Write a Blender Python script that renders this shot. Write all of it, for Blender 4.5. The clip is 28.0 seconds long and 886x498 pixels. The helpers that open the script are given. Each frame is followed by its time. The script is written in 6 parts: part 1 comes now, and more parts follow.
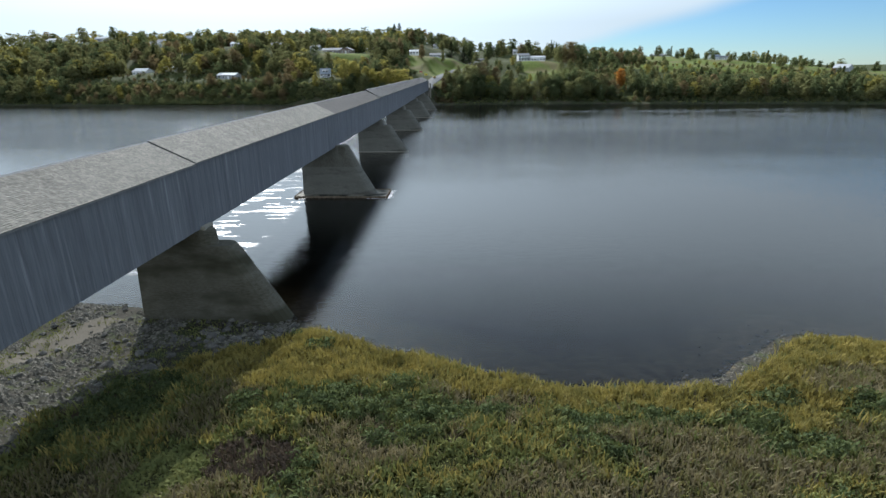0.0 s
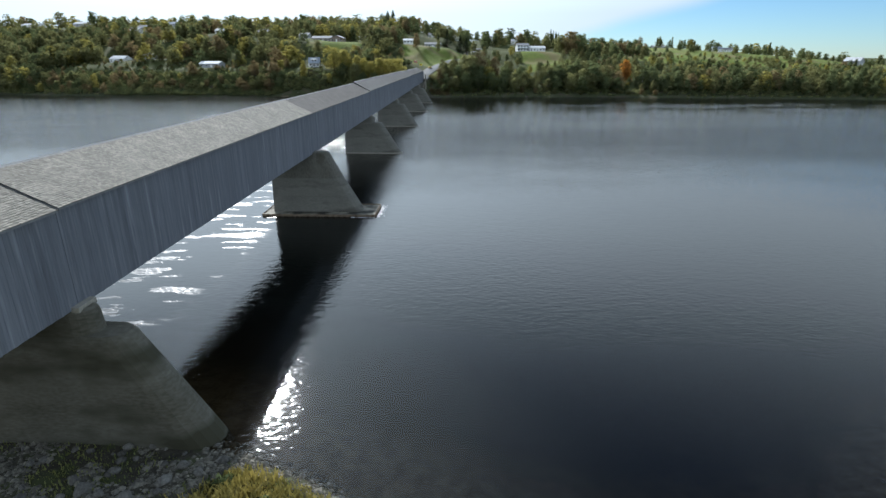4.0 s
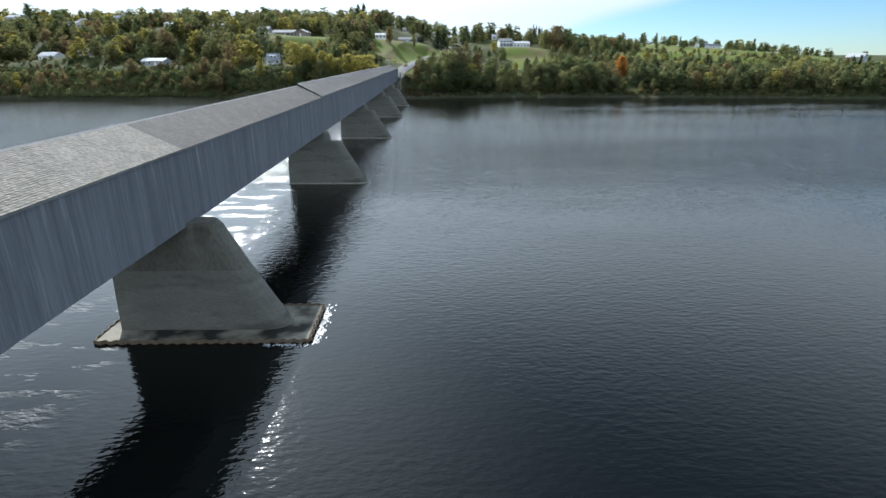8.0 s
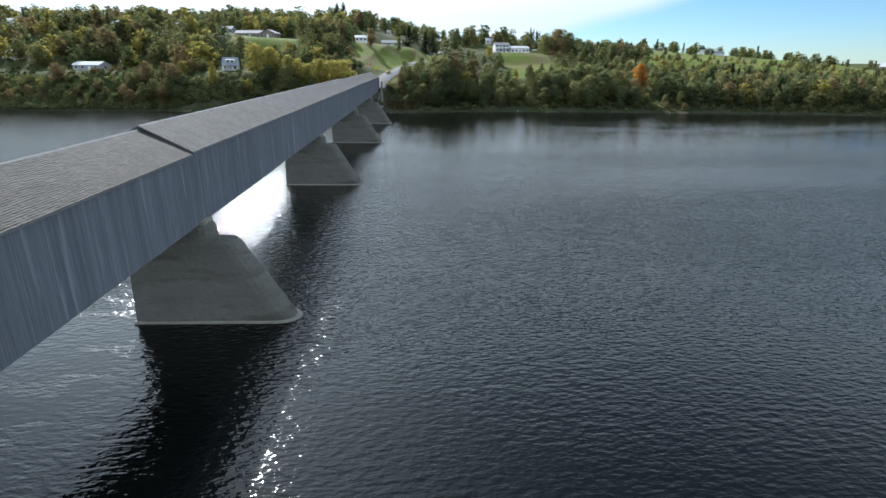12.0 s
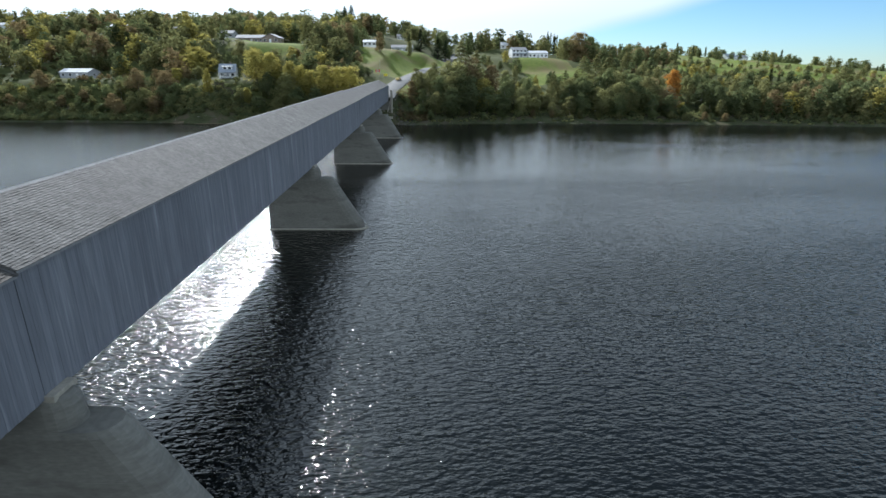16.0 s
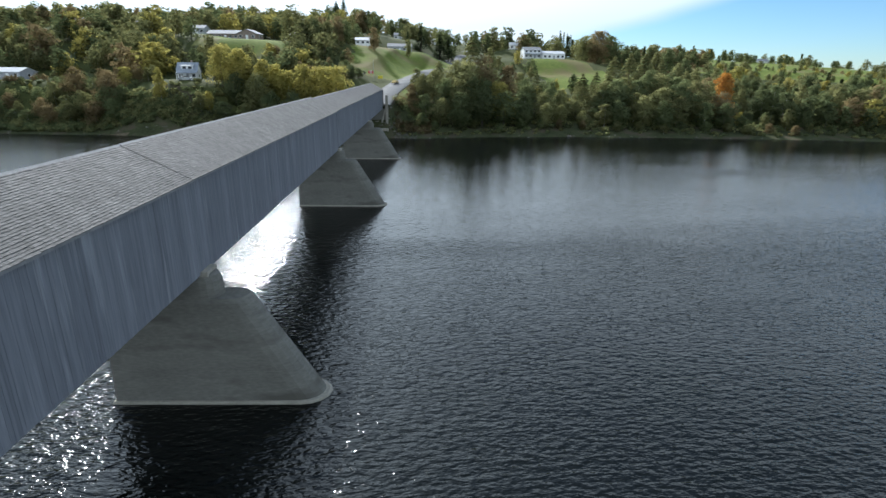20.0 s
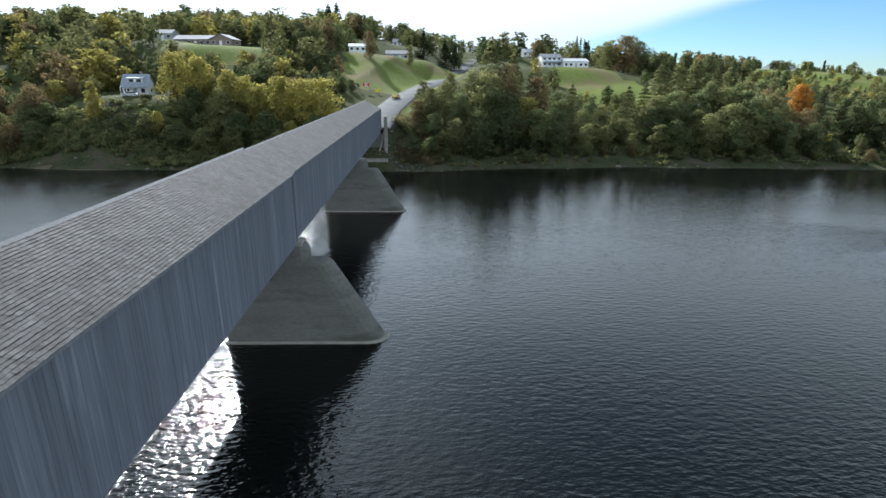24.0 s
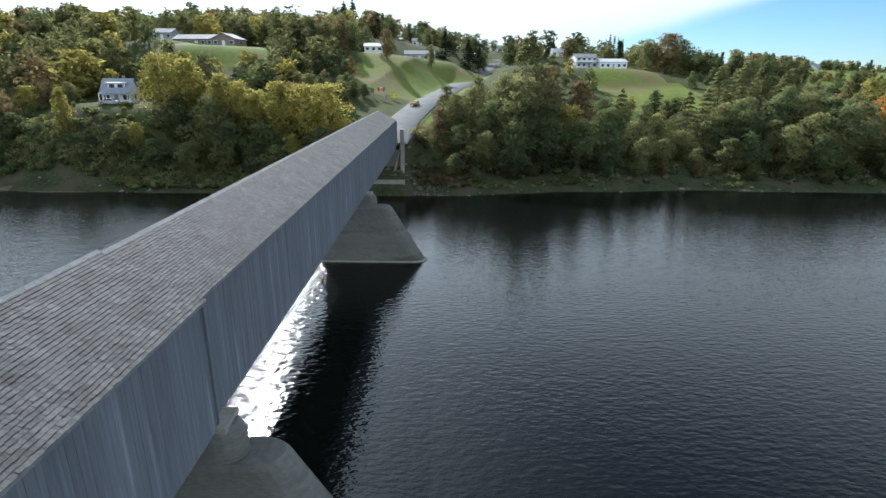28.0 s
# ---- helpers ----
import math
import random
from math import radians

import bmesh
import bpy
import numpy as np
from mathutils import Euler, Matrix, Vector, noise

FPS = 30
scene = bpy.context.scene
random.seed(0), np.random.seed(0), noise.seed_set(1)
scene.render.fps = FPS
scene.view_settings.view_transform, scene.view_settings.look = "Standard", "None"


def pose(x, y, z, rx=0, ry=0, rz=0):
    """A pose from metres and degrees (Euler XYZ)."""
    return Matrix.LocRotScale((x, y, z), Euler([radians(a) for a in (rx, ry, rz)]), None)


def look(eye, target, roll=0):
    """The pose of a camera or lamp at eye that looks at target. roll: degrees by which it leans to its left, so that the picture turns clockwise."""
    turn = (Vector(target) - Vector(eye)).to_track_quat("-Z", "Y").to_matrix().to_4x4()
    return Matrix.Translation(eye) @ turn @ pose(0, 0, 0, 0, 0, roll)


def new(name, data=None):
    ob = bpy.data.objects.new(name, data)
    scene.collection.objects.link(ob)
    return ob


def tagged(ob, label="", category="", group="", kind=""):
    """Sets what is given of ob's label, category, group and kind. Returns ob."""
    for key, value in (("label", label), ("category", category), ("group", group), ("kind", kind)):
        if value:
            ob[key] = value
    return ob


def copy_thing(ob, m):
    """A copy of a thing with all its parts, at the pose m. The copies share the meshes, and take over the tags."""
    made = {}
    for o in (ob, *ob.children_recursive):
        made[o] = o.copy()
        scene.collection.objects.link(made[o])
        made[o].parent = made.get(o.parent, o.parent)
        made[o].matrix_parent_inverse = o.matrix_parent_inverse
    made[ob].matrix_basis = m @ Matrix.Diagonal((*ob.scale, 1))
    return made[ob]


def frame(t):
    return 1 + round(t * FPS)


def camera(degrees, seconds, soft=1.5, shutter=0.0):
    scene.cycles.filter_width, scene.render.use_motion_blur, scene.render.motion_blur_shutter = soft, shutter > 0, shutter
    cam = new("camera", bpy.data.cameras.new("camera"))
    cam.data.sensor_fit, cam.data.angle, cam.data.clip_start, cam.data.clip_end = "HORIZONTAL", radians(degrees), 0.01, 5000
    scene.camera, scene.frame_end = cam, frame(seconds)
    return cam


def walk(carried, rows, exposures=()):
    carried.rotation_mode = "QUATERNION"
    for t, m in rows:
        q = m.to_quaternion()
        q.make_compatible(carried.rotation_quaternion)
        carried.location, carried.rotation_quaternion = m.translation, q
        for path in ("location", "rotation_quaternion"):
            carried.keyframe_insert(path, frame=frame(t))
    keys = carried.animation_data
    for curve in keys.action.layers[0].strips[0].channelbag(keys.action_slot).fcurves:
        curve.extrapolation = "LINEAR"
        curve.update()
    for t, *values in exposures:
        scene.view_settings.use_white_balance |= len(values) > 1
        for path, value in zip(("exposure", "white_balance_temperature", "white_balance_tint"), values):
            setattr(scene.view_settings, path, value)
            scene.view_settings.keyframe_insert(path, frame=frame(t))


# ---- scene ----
cam = camera(78.9, 28.0)
PATH = [
    (0, (27.32, -42.71, 22.751), (27.237, -40.816, 22.112), -0.5),
    (0.5, (27.426, -41.183, 22.962), (27.34, -39.291, 22.32), -0.5),
    (1, (27.146, -39.753, 22.963), (27.063, -37.861, 22.318), -0.3),
    (1.5, (26.916, -37.974, 23.02), (26.851, -36.084, 22.37), -0.3),
    (2, (26.731, -35.584, 22.873), (26.66, -33.694, 22.221), -0.4),
    (2.5, (26.485, -33.098, 22.888), (26.414, -31.209, 22.234), -0.4),
    (3, (25.851, -30.739, 22.786), (25.779, -28.853, 22.125), -0.4),
    (3.5, (25.641, -27.632, 22.755), (25.571, -25.747, 22.089), -0.2),
    (5.5, (23.936, -10.575, 22.11), (23.926, -8.693, 21.432), 0.0),
    (6, (23.655, -5.796, 21.94), (23.651, -3.914, 21.263), -0.1),
    (6.5, (23.302, -0.6, 21.655), (23.306, 1.282, 20.979), -0.1),
    (7, (23.181, 4.797, 21.575), (23.192, 6.679, 20.898), -0.0),
    (7.5, (23.126, 9.964, 21.554), (23.143, 11.846, 20.877), -0.0),
    (8, (22.904, 15.7, 21.658), (22.929, 17.582, 20.981), -0.1),
    (8.5, (22.846, 21.78, 21.65), (22.878, 23.662, 20.974), -0.0),
    (9, (22.86, 28.107, 22.032), (22.901, 29.989, 21.356), 0.2),
    (9.5, (22.694, 34.805, 21.673), (22.742, 36.688, 21.001), 0.2),
    (10, (22.585, 42.037, 21.699), (22.641, 43.92, 21.028), 0.2),
    (10.5, (22.519, 48.898, 21.693), (22.582, 50.782, 21.024), 0.3),
    (11, (22.406, 55.62, 21.618), (22.477, 57.505, 20.953), 0.3),
    (11.5, (22.529, 61.728, 21.78), (22.604, 63.613, 21.117), 0.3),
    (12, (22.078, 67.021, 22.234), (22.153, 68.907, 21.572), 0.4),
    (12.5, (21.588, 70.999, 22.593), (21.658, 72.886, 21.934), 0.4),
    (14.5, (20.65, 79.506, 23.116), (20.699, 81.396, 22.465), 0.3),
    (15, (20.455, 81.783, 23.207), (20.509, 83.674, 22.558), 0.2),
    (15.5, (20.463, 86.334, 23.11), (20.512, 88.225, 22.462), 0.3),
    (16, (20.211, 90.944, 23.02), (20.255, 92.835, 22.372), 0.3),
    (16.5, (19.867, 95.48, 22.691), (19.911, 97.374, 22.047), 0.4),
    (17, (19.573, 100.746, 22.431), (19.616, 102.64, 21.787), 0.5),
    (17.5, (19.155, 105.734, 21.943), (19.201, 107.628, 21.303), 0.5),
    (18, (19.141, 111.738, 21.667), (19.186, 113.633, 21.028), 0.4),
    (18.5, (18.72, 117.329, 21.359), (18.768, 119.225, 20.724), 0.5),
    (19, (18.292, 123.47, 21.116), (18.342, 125.367, 20.483), 0.4),
    (19.5, (18.062, 129.291, 21.294), (18.116, 131.187, 20.66), 0.5),
    (20, (17.693, 135.286, 21.613), (17.75, 137.181, 20.978), 0.6),
    (20.5, (17.225, 142.35, 21.198), (17.287, 144.247, 20.568), 0.6),
    (21, (16.658, 148.9, 21.359), (16.727, 150.798, 20.731), 0.6),
    (21.5, (16.444, 154.747, 21.535), (16.517, 156.644, 20.908), 0.5),
    (23.5, (14.659, 174.746, 22.684), (14.735, 176.648, 22.07), 0.5),
    (24, (14.37, 178.156, 22.853), (14.433, 180.059, 22.242), 0.4),
    (24.5, (14.009, 180.182, 23.114), (14.067, 182.085, 22.501), 0.5),
    (25, (13.898, 183.422, 23.166), (13.96, 185.325, 22.554), 0.5),
    (25.5, (13.805, 186.519, 23.165), (13.872, 188.422, 22.553), 0.4),
    (26, (13.613, 190.137, 23.093), (13.672, 192.04, 22.481), 0.5),
    (26.5, (13.517, 194.123, 23.096), (13.567, 196.027, 22.485), 0.4),
    (27, (13.383, 197.834, 23.223), (13.419, 199.739, 22.615), 0.6),
    (27.5, (13.226, 200.884, 23.381), (13.235, 202.79, 22.774), 0.6),
    (28, (13.164, 202.629, 23.796), (13.161, 204.533, 23.185), 0.3),
]
walk(cam, [(t, look(eye, target, roll)) for t, eye, target, roll in PATH], [(0, 0.84, 5900, 9), (3, 0.9, 5900, 9), (8, 1.15, 5900, 9), (17, 1.15, 5900, 9), (28, 1.25, 5900, 9)])

# ---- daylight: sun ahead and to the left of the river crossing, thin bright veil round it ----
SUN_TURN, SUN_UP = 22.0, 32.0  # degrees from +y towards -x, and above the horizon
sun_from = Vector((-math.sin(radians(SUN_TURN)) * math.cos(radians(SUN_UP)), math.cos(radians(SUN_TURN)) * math.cos(radians(SUN_UP)), math.sin(radians(SUN_UP))))
world = bpy.data.worlds.new("daylight")
scene.world = world
world.use_nodes = True
wn, wl = world.node_tree.nodes, world.node_tree.links
sky = wn.new("ShaderNodeTexSky")
sky.sky_type = "NISHITA"
sky.sun_disc = False
sky.sun_elevation = radians(SUN_UP)
sky.sun_rotation = radians(-SUN_TURN)
sky.altitude = 100
sky.air_density, sky.dust_density, sky.ozone_density = 0.9, 0.05, 2.5
wn["Background"].inputs["Strength"].default_value = 0.066
# thin white cirrus veil over the side of the sky where the sun stands, thinning out towards the zenith
way = wn.new("ShaderNodeTexCoord")
axes = wn.new("ShaderNodeSeparateXYZ")
wl.new(way.outputs["Generated"], axes.inputs[0])
wisps = wn.new("ShaderNodeTexNoise")
wisps.inputs["Scale"].default_value, wisps.inputs["Detail"].default_value = 3.0, 5
wisp_map = wn.new("ShaderNodeMapping")
wisp_map.inputs["Scale"].default_value = (1, 1, 3.5)
wl.new(way.outputs["Generated"], wisp_map.inputs[0])
wl.new(wisp_map.outputs[0], wisps.inputs["Vector"])


def sky_math(op, a, b):
    node = wn.new("ShaderNodeMath")
    node.operation = op
    for k, v in enumerate((a, b)):
        if isinstance(v, (int, float)):
            node.inputs[k].default_value = v
        else:
            wl.new(v, node.inputs[k])
    return node.outputs[0]


# the veil ends along one slanting edge
edge = sky_math("ADD", sky_math("SUBTRACT", axes.outputs["Z"], sky_math("MULTIPLY", axes.outputs["X"], 0.275)), sky_math("MULTIPLY", axes.outputs["Y"], 0.021))
edge = sky_math("ADD", edge, sky_math("MULTIPLY", sky_math("SUBTRACT", wisps.outputs["Fac"], 0.5), 0.022))
cover = wn.new("ShaderNodeMapRange")
cover.interpolation_type = "SMOOTHSTEP"
cover.inputs[1].default_value, cover.inputs[2].default_value = -0.014, 0.018
wl.new(edge, cover.inputs[0])
thin = wn.new("ShaderNodeMapRange")
thin.inputs[1].default_value, thin.inputs[2].default_value, thin.inputs[3].default_value, thin.inputs[4].default_value = 0.34, 0.63, 0.94, 0.05
wl.new(axes.outputs["Z"], thin.inputs[0])
veil = wn.new("ShaderNodeMix")
veil.data_type = "RGBA"
# unseen haze added over the near bank, lighting what faces away from the sun
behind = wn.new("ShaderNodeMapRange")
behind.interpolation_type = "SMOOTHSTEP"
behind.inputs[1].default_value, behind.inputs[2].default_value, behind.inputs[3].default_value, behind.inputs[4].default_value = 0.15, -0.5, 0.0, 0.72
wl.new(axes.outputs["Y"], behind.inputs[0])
near_sun = wn.new("ShaderNodeVectorMath")
near_sun.operation = "DOT_PRODUCT"
near_sun.inputs[1].default_value = sun_from
wl.new(way.outputs["Generated"], near_sun.inputs[0])
toward = sky_math("MAXIMUM", near_sun.outputs["Value"], 0.0)
halo = sky_math("MULTIPLY", sky_math("POWER", toward, 10.0), 0.9)
hazy = sky_math("MAXIMUM", sky_math("MULTIPLY", cover.outputs[0], thin.outputs[0]), halo)
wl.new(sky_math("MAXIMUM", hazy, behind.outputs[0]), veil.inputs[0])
clear = wn.new("ShaderNodeMix")
clear.data_type, clear.blend_type = "RGBA", "MULTIPLY"
clear.inputs[0].default_value = 1.0
clear.inputs[7].default_value = (0.56, 0.71, 0.84, 1)
wl.new(sky.outputs[0], clear.inputs[6])
wl.new(clear.outputs[2], veil.inputs[6])
# forward scattering: the veil is brighter round the sun
aureole = sky_math("POWER", toward, 5.0)
glow = wn.new("ShaderNodeVectorMath")
glow.operation = "SCALE"
glow.inputs[0].default_value = (6.5, 7.25, 7.6)
# the thicker cloud higher up shines more than the hazy rim over the horizon
rim = wn.new("ShaderNodeMapRange")
rim.inputs[1].default_value, rim.inputs[2].default_value, rim.inputs[3].default_value, rim.inputs[4].default_value = 0.07, 0.26, 0.74, 1.3
wl.new(axes.outputs["Z"], rim.inputs[0])
wl.new(sky_math("MULTIPLY", sky_math("ADD", sky_math("MULTIPLY", aureole, 1.5), 1.0), rim.outputs[0]), glow.inputs["Scale"])
wl.new(glow.outputs[0], veil.inputs[7])
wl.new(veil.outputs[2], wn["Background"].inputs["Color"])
sun_data = bpy.data.lights.new("sun", "SUN")
sun_data.energy, sun_data.angle, sun_data.color = 3.4, radians(0.55), (1.0, 0.96, 0.90)
sun = new("sun", sun_data)
sun.matrix_world = look(sun_from * 900, (0, 0, 0))


# ---- materials ----
def surface(name, low, high, size=1.0, rough=0.8, bump=0.15, fine=8.0, stretch=(1, 1, 1), metal=0.0, spread=0.0, island=False, gloss=0.4, stains=None, reach=0.05):
    """A worn surface: two colours mixed at two scales, fine relief, and a tint of its own for each piece.
    size and fine: metres of the large and cells per metre of the small pattern. stains: (colour, metres, share)."""
    m = bpy.data.materials.new(name)
    m.use_nodes = True
    n, l = m.node_tree.nodes, m.node_tree.links
    b = n["Principled BSDF"]
    at = n.new("ShaderNodeTexCoord")
    mp = n.new("ShaderNodeMapping")
    mp.inputs["Scale"].default_value = stretch
    l.new(at.outputs["Object"], mp.inputs[0])
    big, small = n.new("ShaderNodeTexNoise"), n.new("ShaderNodeTexNoise")
    big.inputs["Scale"].default_value, big.inputs["Detail"].default_value = 1 / size, 5
    small.inputs["Scale"].default_value, small.inputs["Detail"].default_value = fine, 4
    for k in (big, small):
        l.new(mp.outputs[0], k.inputs["Vector"])
    mid = n.new("ShaderNodeMath")
    mid.operation = "MULTIPLY_ADD"
    l.new(small.outputs["Fac"], mid.inputs[0])
    mid.inputs[1].default_value = 0.55
    half = n.new("ShaderNodeMath")
    half.operation = "MULTIPLY"
    half.inputs[1].default_value = 0.6
    l.new(big.outputs["Fac"], half.inputs[0])
    l.new(half.outputs[0], mid.inputs[2])
    ramp = n.new("ShaderNodeValToRGB")
    ramp.color_ramp.elements[0].position, ramp.color_ramp.elements[1].position = 0.38, 0.76
    ramp.color_ramp.elements[0].color, ramp.color_ramp.elements[1].color = (*low, 1), (*high, 1)
    l.new(mid.outputs[0], ramp.inputs[0])
    colour = ramp.outputs[0]
    if stains:
        tone, metres, share = stains
        spot = n.new("ShaderNodeTexNoise")
        spot.inputs["Scale"].default_value, spot.inputs["Detail"].default_value = 1 / metres, 6
        l.new(mp.outputs[0], spot.inputs["Vector"])
        cut = n.new("ShaderNodeMapRange")
        cut.inputs[1].default_value, cut.inputs[2].default_value = 0.62 - share * 0.3, 0.72 - share * 0.2
        l.new(spot.outputs["Fac"], cut.inputs[0])
        mix = n.new("ShaderNodeMix")
        mix.data_type = "RGBA"
        l.new(cut.outputs[0], mix.inputs[0])
        l.new(colour, mix.inputs[6])
        mix.inputs[7].default_value = (*tone, 1)
        colour = mix.outputs[2]
    if spread:
        own = n.new("ShaderNodeNewGeometry" if island else "ShaderNodeObjectInfo")
        span = n.new("ShaderNodeMapRange")
        span.inputs[3].default_value, span.inputs[4].default_value = 1 - spread, 1 + spread
        l.new(own.outputs["Random Per Island" if island else "Random"], span.inputs[0])
        tint = n.new("ShaderNodeHueSaturation")
        l.new(span.outputs[0], tint.inputs["Value"])
        l.new(colour, tint.inputs["Color"])
        colour = tint.outputs[0]
    l.new(colour, b.inputs["Base Color"])
    b.inputs["Roughness"].default_value = rough
    b.inputs["Metallic"].default_value = metal
    b.inputs["Specular IOR Level"].default_value = gloss
    if bump:
        relief = n.new("ShaderNodeBump")
        relief.inputs["Strength"].default_value, relief.inputs["Distance"].default_value = bump, reach
        l.new(mid.outputs[0], relief.inputs["Height"])
        l.new(relief.outputs[0], b.inputs["Normal"])
    return m


def foliage(name, low, high, through_share=0.55, spread=0.22, patch=0.35, gloss=0.008):
    """Leaves: a dull face, light that shines through, a tint for each tree and each clump."""
    m = bpy.data.materials.new(name)
    m.use_nodes = True
    n, l = m.node_tree.nodes, m.node_tree.links
    n.remove(n["Principled BSDF"])
    geo, info = n.new("ShaderNodeNewGeometry"), n.new("ShaderNodeObjectInfo")
    mix = n.new("ShaderNodeMix")
    mix.data_type = "RGBA"
    mix.inputs[6].default_value, mix.inputs[7].default_value = (*low, 1), (*high, 1)
    at, clumps, blend = n.new("ShaderNodeTexCoord"), n.new("ShaderNodeTexNoise"), n.new("ShaderNodeMath")
    clumps.inputs["Scale"].default_value, clumps.inputs["Detail"].default_value = patch, 4
    l.new(at.outputs["Object"], clumps.inputs["Vector"])
    sharp = n.new("ShaderNodeMapRange")
    sharp.inputs[1].default_value, sharp.inputs[2].default_value, sharp.inputs[3].default_value, sharp.inputs[4].default_value = 0.34, 0.66, 0.0, 0.7
    l.new(clumps.outputs["Fac"], sharp.inputs[0])
    blend.operation = "MULTIPLY_ADD"
    blend.inputs[1].default_value = 0.25
    l.new(geo.outputs["Random Per Island"], blend.inputs[0])
    l.new(sharp.outputs[0], blend.inputs[2])
    l.new(blend.outputs[0], mix.inputs[0])
    span = n.new("ShaderNodeMapRange")
    span.inputs[3].default_value, span.inputs[4].default_value = 1 - spread, 1 + spread
    l.new(info.outputs["Random"], span.inputs[0])
    tint = n.new("ShaderNodeHueSaturation")
    l.new(span.outputs[0], tint.inputs["Value"])
    l.new(mix.outputs[2], tint.inputs["Color"])
    face, back, both = n.new("ShaderNodeBsdfDiffuse"), n.new("ShaderNodeBsdfTranslucent"), n.new("ShaderNodeMixShader")
    l.new(tint.outputs[0], face.inputs[0])
    l.new(tint.outputs[0], back.inputs[0])
    both.inputs[0].default_value = through_share
    l.new(face.outputs[0], both.inputs[1])
    l.new(back.outputs[0], both.inputs[2])
    # waxy leaf faces mirror a little of the sky
    wax, waxed = n.new("ShaderNodeBsdfGlossy"), n.new("ShaderNodeMixShader")
    wax.inputs["Roughness"].default_value = 0.85
    waxed.inputs[0].default_value = gloss
    l.new(both.outputs[0], waxed.inputs[1])
    l.new(wax.outputs[0], waxed.inputs[2])
    l.new(waxed.outputs[0], n["Material Output"].inputs["Surface"])
    return m


def river_water():
    """Peaty river water: clear at the surface; smooth by both banks, rippled by the breeze in midstream."""
    m = bpy.data.materials.new("river_water")
    m.use_nodes = True
    n, l = m.node_tree.nodes, m.node_tree.links
    b = n["Principled BSDF"]
    at = n.new("ShaderNodeTexCoord")
    waves = []
    for scale, stretch, turn, detail in ((0.6, (0.8, 1.6, 1), 20, 2), (1.55, (0.82, 1.6, 1), -14, 2), (0.03, (0.6, 1.6, 1), 12, 2), (0.2, (0.7, 2.2, 1), -8, 4)):
        mp, noise_map = n.new("ShaderNodeMapping"), n.new("ShaderNodeTexNoise")
        mp.inputs["Scale"].default_value = stretch
        mp.inputs["Rotation"].default_value = (0, 0, radians(turn))
        noise_map.inputs["Scale"].default_value, noise_map.inputs["Detail"].default_value = scale, detail
        l.new(at.outputs["Object"], mp.inputs[0])
        l.new(mp.outputs[0], noise_map.inputs["Vector"])
        waves.append(noise_map.outputs["Fac"])

    def ramp(source, a0, a1, b0, b1):
        node = n.new("ShaderNodeMapRange")
        node.interpolation_type = "SMOOTHSTEP"
        for k, v in enumerate((a0, a1, b0, b1)):
            node.inputs[k + 1].default_value = v
        l.new(source, node.inputs[0])
        return node.outputs[0]

    def times(a, c):
        node = n.new("ShaderNodeMath")
        node.operation = "MULTIPLY"
        l.new(a, node.inputs[0])
        l.new(c, node.inputs[1])
        return node.outputs[0]

    def value(v):
        node = n.new("ShaderNodeValue")
        node.outputs[0].default_value = v
        return node.outputs[0]

    parts_of = n.new("ShaderNodeSeparateXYZ")
    l.new(at.outputs["Object"], parts_of.inputs[0])
    east, north = parts_of.outputs["X"], parts_of.outputs["Y"]
    wind = ramp(north, 45, 140, 0.17, 0.8)
    # the breeze ends at a wavering line; past it the water lies calm, with a few ruffled lanes downstream
    line = n.new("ShaderNodeMath")
    line.operation = "MULTIPLY_ADD"
    line.inputs[1].default_value = 45.0
    l.new(waves[2], line.inputs[0])
    l.new(north, line.inputs[2])
    lee = ramp(line.outputs[0], 222, 240, 1.0, 0.38)
    breeze = times(times(wind, lee), ramp(waves[2], 0.36, 0.62, 0.75, 1.0))
    breeze = times(breeze, ramp(times(ramp(east, -3.5, 0.5, 1.0, 0.0), ramp(north, 105, 130, 1.0, 0.0)), 0.0, 1.0, 1.0, 0.4))
    # upstream of the bridge: small sharp-edged flurries, then open, livelier water
    upstream = ramp(east, -3.5, 0.5, 1.0, 0.0)
    flurries = times(times(ramp(waves[3], 0.55, 0.57, 0.0, 1.0), times(upstream, ramp(east, -34, -18, 0.0, 1.0))), times(ramp(north, 8, 16, 0.0, 1.0), times(ramp(north, 112, 130, 1.0, 0.0), ramp(north, 52, 66, 1.0, 0.55))))
    lively = times(times(times(upstream, ramp(east, -46, -16, 0.3, 1.0)), ramp(north, 105, 130, 0.0, 1.0)), ramp(north, 230, 300, 1.0, 0.6))
    ruffled = times(flurries, value(0.45))
    for extra in (ruffled, lively):
        total = n.new("ShaderNodeMath")
        total.operation = "ADD"
        l.new(breeze, total.inputs[0])
        l.new(extra, total.inputs[1])
        breeze = total.outputs[0]
    gust = times(times(ramp(north, 98, 114, 0.0, 0.3), ramp(north, 152, 175, 1.0, 0.0)), ramp(east, 0, 6, 0.0, 1.0))
    lanes = times(times(ramp(north, 218, 226, 0.0, 1.0), ramp(north, 255, 275, 1.0, 0.0)), times(ramp(east, 60, 100, 0.0, 0.5), ramp(waves[2], 0.46, 0.6, 0.0, 1.0)))
    for extra in (lanes, gust):
        total = n.new("ShaderNodeMath")
        total.operation = "ADD"
        l.new(breeze, total.inputs[0])
        l.new(extra, total.inputs[1])
        breeze = total.outputs[0]
    last = None
